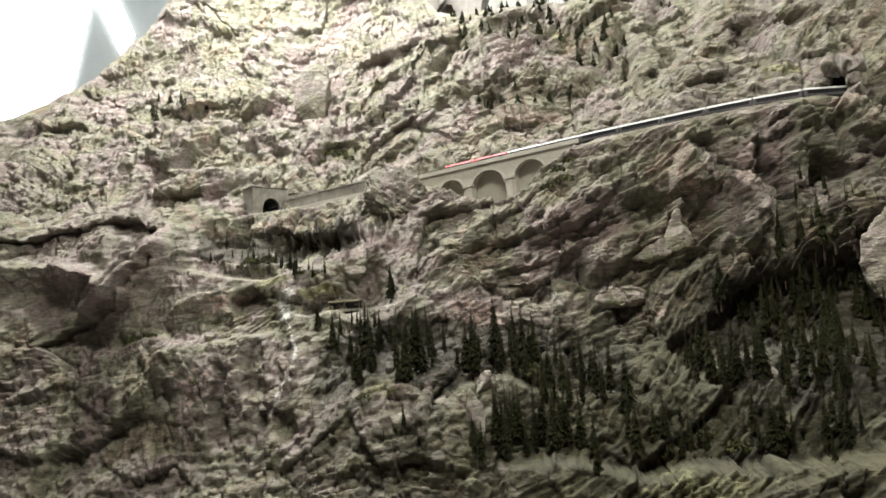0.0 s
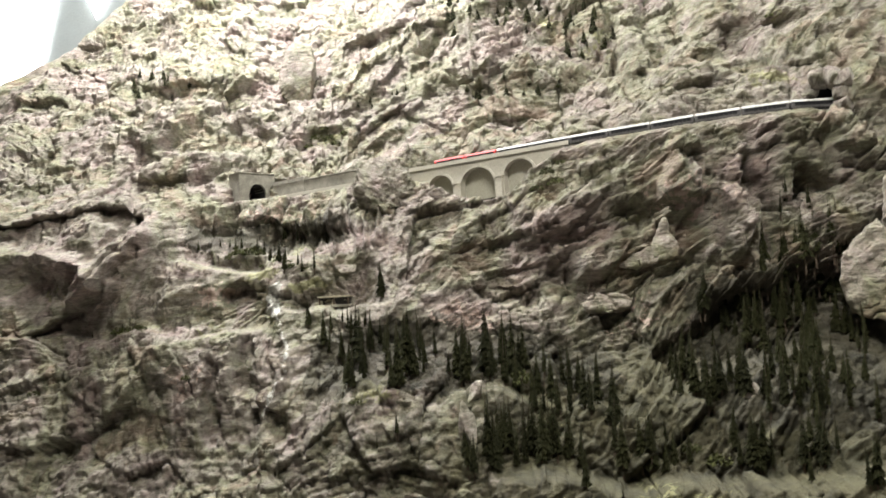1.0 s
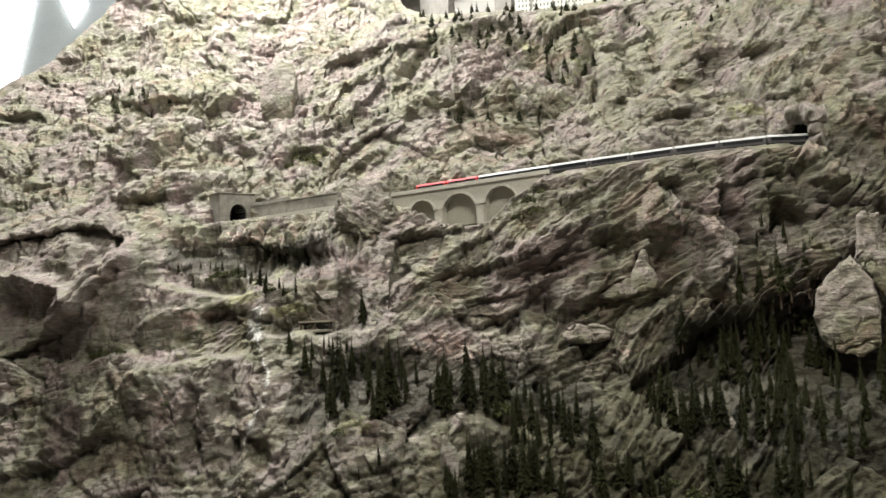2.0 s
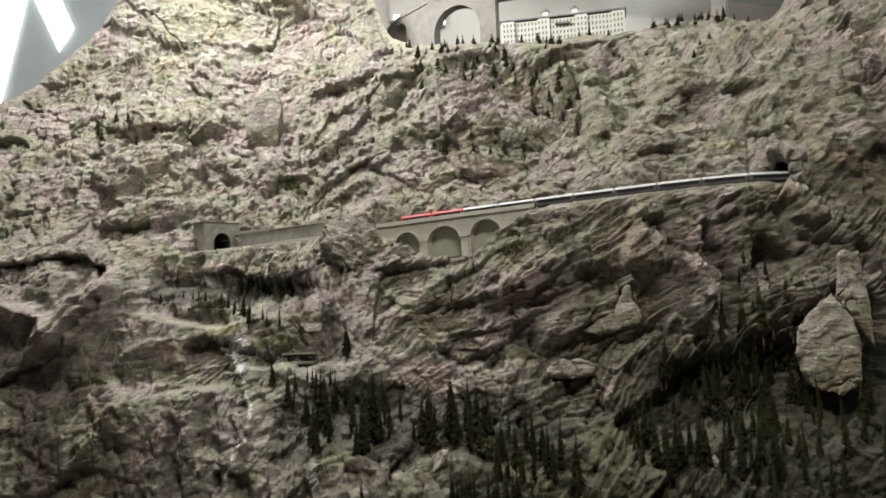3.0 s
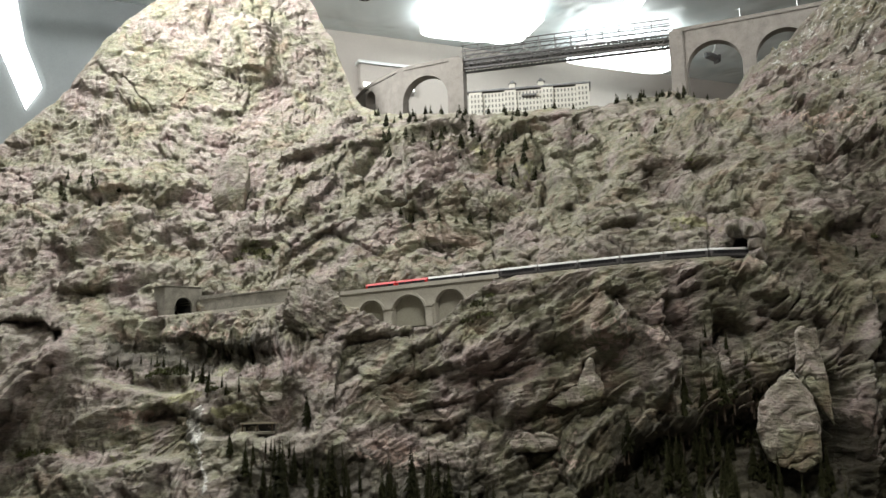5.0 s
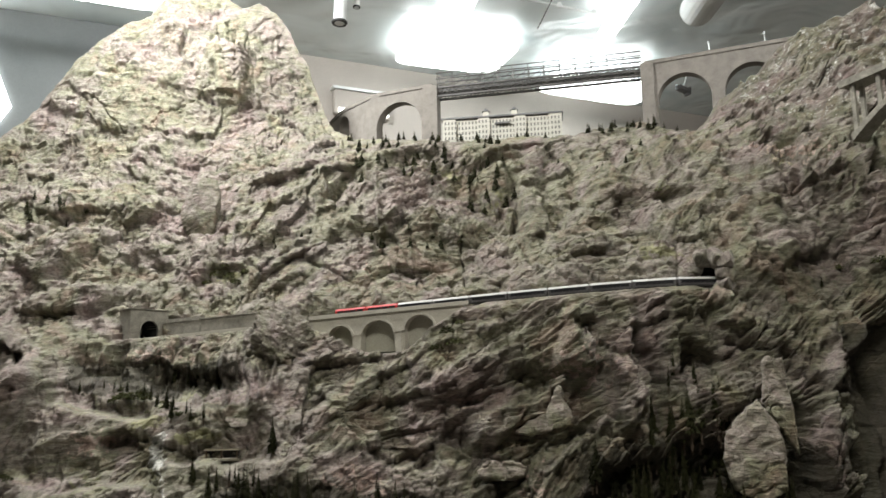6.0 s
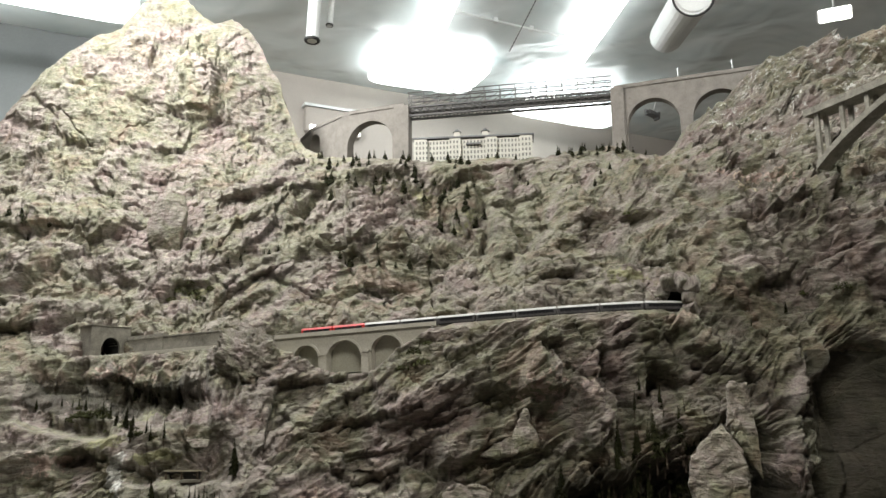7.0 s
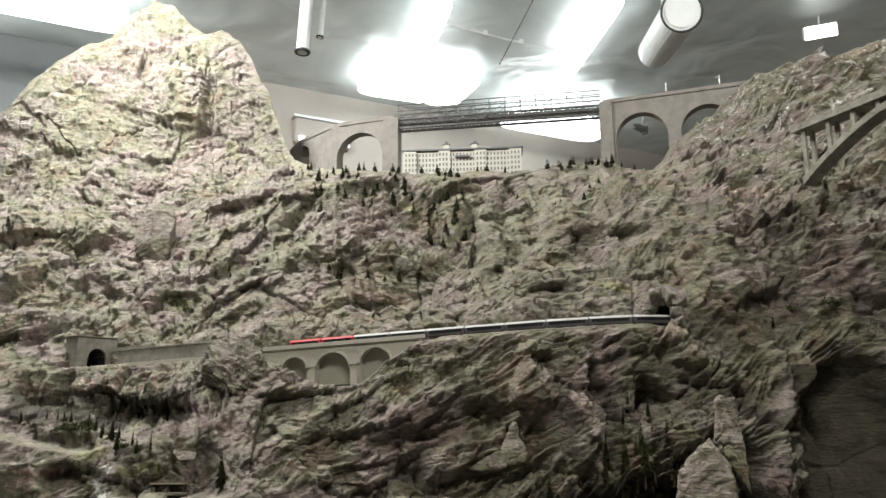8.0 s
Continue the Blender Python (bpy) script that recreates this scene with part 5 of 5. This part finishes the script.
plate_rock((1.535, 2.59, 1.631), ((-0.045, 0.128), (-0.01, 0.138), (0.018, 0.134), (0.024, 0.056), (0.039, -0.045), (0.047, -0.178), (0.022, -0.134), (-0.017, -0.078), (-0.052, 0.0)), 0.040, (-4, 0, -26), 9, "slender pale rock pillar beside the gorge", 9)
boulder((-0.15, 3.49, 1.89), (0.165, 0.11, 0.165), (0, 14, -28), 12, CRAG, "craggy grey rock knoll in front of the track", 6, 26, 0.17, 0.5)
boulder((-0.27, 3.57, 1.885), (0.085, 0.07, 0.085), (0, -10, -28), 13, CRAG, "craggy grey rock knoll in front of the track", 5, 24, 0.17, 0.5)
boulder((-0.715, 4.60, 2.715), (0.125, 0.09, 0.185), (0, -6, 0), 11, CRAG, "upright grey rock tower on the upper slope", 6, 18, 0.06, 0.3)
boulder((0.16, 2.42, 1.08), (0.026, 0.03, 0.085), (0, -6, 0), 14, PALE, PALE_R)
boulder((0.19, 2.54, 1.17), (0.022, 0.03, 0.040), (0, 25, 0), 15, PALE, PALE_R)
boulder((0.98, 2.45, 1.13), (0.035, 0.03, 0.045), (0, 25, 0), 16, PALE, PALE_R)
boulder((-0.29, 3.16, 1.585), (0.040, 0.03, 0.018), (0, 0, 0), 18, PALE, PALE_R)

# rough stones round the mouth of the second tunnel
for k, (du, dz, r) in enumerate(((-0.064, 0.030, 0.036), (-0.056, 0.085, 0.040), (-0.012, 0.126, 0.042), (0.042, 0.114, 0.042), (0.072, 0.058, 0.042), (0.076, 0.010, 0.038), (0.085, 0.100, 0.040))):
    side = mouth.col[1].xyz
    p = mouth.translation - side * du + Vector((0, 0, dz - 0.012))
    boulder((p.x, p.y, p.z), (r, r * 0.9, r), (10 * k, 20 * k, 37 * k), 40 + k, CRAG, "rough grey stone beside the tunnel mouth", 4)

# ---- timber shelter on the ledge ----
hut = spot(-0.365, 1.475)
shelter = empty("timber_shelter", pose(-0.365, hut.y - 0.02, hut.z - 0.008, 0, 0, -8), "low dark timber shelter, shaded black inside, open towards the valley", "shelter")
part("roof", slab_box(-0.068, -0.018, 0.016, 0.068, 0.045, 0.022, pose(0, 0, 0, -6, 0, 0), 0.001), paint("bleached_timber", (0.3, 0.27, 0.2), (0.45, 0.41, 0.32), 30, 0.9, 0.0008), shelter, "bleached plank roof")
# the near-black back stands in for the shade inside the shelter
part("back_wall", slab_box(-0.064, 0.006, -0.012, 0.064, 0.012, 0.017), DARK, shelter)
for x in (-0.060, 0.0, 0.060):
    part("post", slab_box(x - 0.0025, -0.012, -0.012, x + 0.0025, -0.007, 0.017), BARK, shelter)
part("floor_slab", slab_box(-0.066, -0.022, -0.022, 0.066, 0.044, -0.0125), CONCRETE, shelter)


# ---- trees ----
def conifer(seed, height, width, layers, name, label, group):
    rnd = random.Random(seed)
    ob = empty(name, Matrix(), label, "tree", group)
    part("trunk", rod(bmesh.new(), (0, 0, -0.03 * height / 0.12), (0, 0, height * 0.9), height * 0.022, height * 0.004, 6), BARK, ob)
    bm = bmesh.new()
    for k in range(layers):
        t = k / (layers - 1)
        z = height * (0.10 + 0.86 * t)
        r = width * (1 - t) ** 0.85 * rnd.uniform(0.8, 1.12) + 0.03 * width
        n = max(4, int(9 * (1 - t) + 4))
        a0 = rnd.uniform(0, 6.3)
        for i in range(n):
            a = a0 + 2 * math.pi * i / n + rnd.uniform(-0.25, 0.25)
            rr = r * rnd.uniform(0.45, 1.15)
            drop = rr * rnd.uniform(0.25, 0.6)
            half = 0.24 * rr + 0.04 * width
            c, s = math.cos(a), math.sin(a)
            root = Vector((0, 0, z + 0.25 * rr))
            mid = Vector((c * rr * 0.55, s * rr * 0.55, z))
            tip = bm.verts.new((c * rr, s * rr, z - drop))
            l = bm.verts.new(mid + Vector((-s * half, c * half, -drop * 0.45)))
            q = bm.verts.new(mid + Vector((s * half, -c * half, -drop * 0.45)))
            m = bm.verts.new(mid + Vector((0, 0, 0.12 * rr)))
            b = bm.verts.new(root)
            for f in ((b, l, m), (b, m, q), (m, l, tip), (m, tip, q)):
                bm.faces.new(f)
    part("crown", bm, NEEDLE, ob)
    return ob


def bush(seed, size, name, label, group):
    rnd = random.Random(seed)
    ob = empty(name, Matrix(), label, "bush", group)
    bm = bmesh.new()
    for _ in range(7):
        a = rnd.uniform(0, 6.3)
        rod(bm, (0, 0, -0.01), (0.5 * size * math.cos(a), 0.5 * size * math.sin(a), size * rnd.uniform(0.4, 0.8)), size * 0.03, size * 0.01, 4)
    part("stems", bm, BARK, ob)
    bm = bmesh.new()
    for _ in range(150):
        d = Vector((rnd.gauss(0, 1), rnd.gauss(0, 1), abs(rnd.gauss(0, 0.8)))).normalized() * size * rnd.uniform(0.3, 1.0) ** 0.5
        d.z *= 0.8
        u = Vector((rnd.gauss(0, 1), rnd.gauss(0, 1), rnd.gauss(0, 1))).normalized() * size * 0.13
        w = Vector((rnd.gauss(0, 1), rnd.gauss(0, 1), rnd.gauss(0, 1))).normalized() * size * 0.13
        bm.faces.new([bm.verts.new(d + p) for p in (-u, w, u, -w)])
    part("leaves", bm, LEAF, ob)
    return ob


TALL = "slender dark green model conifer on the rocky slope"
SMALL = "tiny dark conifer clinging to the upper rock slope"
tall = [conifer(100 + i, 0.160, 0.0135 + 0.0034 * i, 30, "conifer_tree", TALL, "conifers of the lower forest") for i in range(4)]
tiny = [conifer(200 + i, 0.058, 0.013 + 0.0025 * i, 9, "dwarf_conifer", SMALL, "small conifers of the upper slope") for i in range(3)]
shrub = [bush(300 + i, 0.035, "bush", "low olive-green model bush on a ledge", "bushes on the ledges") for i in range(2)]
used = set()
rnd = random.Random(5)


def plant(kinds, x, z, scale):
    k = rnd.randrange(len(kinds))
    p = spot(x, z)
    m = Matrix.Translation(p - Vector((0, 0, 0.002))) @ pose(0, 0, 0, rnd.uniform(-3, 3), rnd.uniform(-3, 3), rnd.uniform(0, 360)) @ Matrix.Diagonal((scale * rnd.uniform(0.85, 1.2), scale * rnd.uniform(0.85, 1.2), scale, 1))
    if kinds[k].name in used:
        ob = copy_thing(kinds[k], Matrix())
    else:
        ob = kinds[k]
        used.add(ob.name)
    ob.matrix_basis = m


def grove(kinds, count, x0, z0, x1, z1, spread, s0, s1):
    """Trees scattered along a line on the face."""
    for _ in range(count):
        t = rnd.random()
        plant(kinds, x0 + (x1 - x0) * t + rnd.uniform(-0.02, 0.02), z0 + (z1 - z0) * t + rnd.uniform(-spread, spread), rnd.uniform(s0, s1))


def thicket(kinds, stands):
    """Crowded conifers in the gorge, too dense to tell apart, as one mass."""
    verts, faces, slots, base = [], [], [], 0
    for count, x0, z0, x1, z1, spread, s0, s1 in stands:
        for _ in range(count):
            t, scale = rnd.random(), rnd.uniform(s0, s1)
            p = spot(x0 + (x1 - x0) * t + rnd.uniform(-0.02, 0.02), z0 + (z1 - z0) * t + rnd.uniform(-spread, spread))
            m = Matrix.Translation(p - Vector((0, 0, 0.002))) @ pose(0, 0, 0, rnd.uniform(-3, 3), rnd.uniform(-3, 3), rnd.uniform(0, 360)) @ Matrix.Diagonal((scale, scale, scale, 1))
            for slot, piece in enumerate(sorted(kinds[rnd.randrange(len(kinds))].children, key=lambda o: o.name[:5])):
                verts += [m @ v.co for v in piece.data.vertices]
                faces += [[base + i for i in f.vertices] for f in piece.data.polygons]
                slots += [slot] * len(piece.data.polygons)
                base = len(verts)
    me = bpy.data.meshes.new("conifer_thicket")
    me.from_pydata(verts, [], faces)
    for material in (NEEDLE, BARK):
        me.materials.append(material)
    me.polygons.foreach_set("material_index", slots)
    return tagged(new("conifer_thicket", me), "dense dark conifer thicket filling the gorge", "trees", kind="stuff")


grove(tall, 18, -0.30, 1.20, -0.02, 1.15, 0.05, 0.5, 1.5)
grove(tall, 14, -0.40, 1.28, -0.04, 1.27, 0.03, 0.5, 1.1)
grove(tall, 8, -0.46, 1.375, -0.20, 1.365, 0.015, 0.35, 0.65)
grove(tall, 18, -0.08, 1.23, 0.18, 1.22, 0.05, 0.4, 1.2)
grove(tall, 46, 0.15, 1.20, 0.58, 1.12, 0.05, 0.6, 1.5)
grove(tall, 30, 0.20, 0.985, 0.50, 0.975, 0.03, 0.7, 1.25)
grove(tall, 6, 0.13, 1.00, 0.20, 0.97, 0.03, 0.5, 1.0)
grove(tall, 14, 0.58, 1.00, 0.80, 0.985, 0.03, 0.5, 1.1)
grove(tall, 36, 0.80, 1.18, 1.18, 1.12, 0.06, 0.6, 1.15)
grove(tall, 40, 0.94, 1.33, 1.34, 1.38, 0.06, 0.45, 1.0)
grove(tall, 20, 0.88, 1.00, 1.14, 0.98, 0.03, 0.5, 1.1)
thicket(tall, ((26, 1.08, 1.12, 1.52, 1.22, 0.09, 0.5, 1.1), (46, 1.14, 1.40, 1.42, 1.48, 0.10, 0.5, 1.2), (26, 1.06, 1.24, 1.42, 1.30, 0.06, 0.6, 1.2)))
grove(tall, 5, 1.22, 1.70, 1.36, 1.72, 0.05, 0.4, 0.6)
grove(tall, 5, -1.05, 1.735, -0.80, 1.715, 0.012, 0.25, 0.5)
grove(tall, 14, -0.78, 1.685, -0.44, 1.60, 0.03, 0.3, 0.65)
grove(shrub, 20, -0.90, 1.70, -0.44, 1.61, 0.03, 0.4, 0.9)
grove(tall, 7, -0.72, 1.80, -0.40, 1.72, 0.03, 0.3, 0.5)
for x, z, s in ((-0.16, 1.46, 0.95), (-0.05, 1.03, 0.50), (-0.12, 1.0, 0.35), (-0.01, 1.0, 0.35), (-1.45, 1.38, 0.28), (-1.33, 1.392, 0.34), (-1.31, 1.392, 0.30), (-1.29, 1.392, 0.36), (-1.24, 1.392, 0.26), (0.28, 1.20, 0.5), (0.62, 1.40, 0.22), (0.60, 1.41, 0.25), (0.47, 1.93, 0.3), (1.86, 2.05, 0.35), (1.70, 1.98, 0.3), (2.0, 2.45, 0.3)):
    plant(tall, x, z, s)
grove(tiny, 24, 0.10, 3.14, 1.25, 3.03, 0.05, 0.7, 1.2)
grove(tiny, 40, 0.12, 2.95, 0.95, 2.86, 0.14, 0.85, 1.6)
grove(tiny, 15, 0.65, 2.75, 0.95, 2.60, 0.14, 0.8, 1.6)
grove(tiny, 14, 0.20, 2.42, 0.62, 2.40, 0.05, 0.65, 1.1)
grove(tiny, 8, -0.35, 2.42, -0.05, 2.55, 0.05, 0.5, 0.8)
grove(tiny, 14, -1.75, 2.75, -1.35, 2.65, 0.08, 0.8, 1.4)
grove(tiny, 20, 1.40, 3.07, 1.80, 3.10, 0.03, 0.6, 1.3)
grove(tiny, 12, 0.95, 2.95, 1.60, 2.75, 0.15, 0.5, 0.9)
for x, z, s in ((-1.31, 1.385, 1.0), (-1.20, 1.39, 0.6), (-0.62, 1.66, 0.8), (-0.72, 1.68, 0.7), (0.84, 0.99, 1.1), (0.33, 1.17, 1.3), (0.78, 1.02, 0.9), (-0.50, 2.30, 1.2), (-0.42, 2.32, 0.9), (-0.47, 2.27, 1.0), (-0.58, 2.31, 1.1), (-0.63, 2.28, 0.8), (-0.53, 2.35, 0.8), (-0.20, 1.11, 0.7), (-0.66, 1.22, 0.6), (1.50, 2.55, 0.7), (1.05, 2.5, 0.6), (-0.9, 1.2, 0.6), (-1.6, 1.15, 0.7), (2.05, 2.1, 1.0), (1.95, 2.12, 0.8), (0.50, 1.90, 1.0), (0.53, 1.86, 0.9), (0.46, 1.84, 0.8), (0.56, 1.93, 0.7), (-1.27, 1.385, 0.9), (-1.16, 1.385, 0.6)):
    plant(shrub, x, z, s)
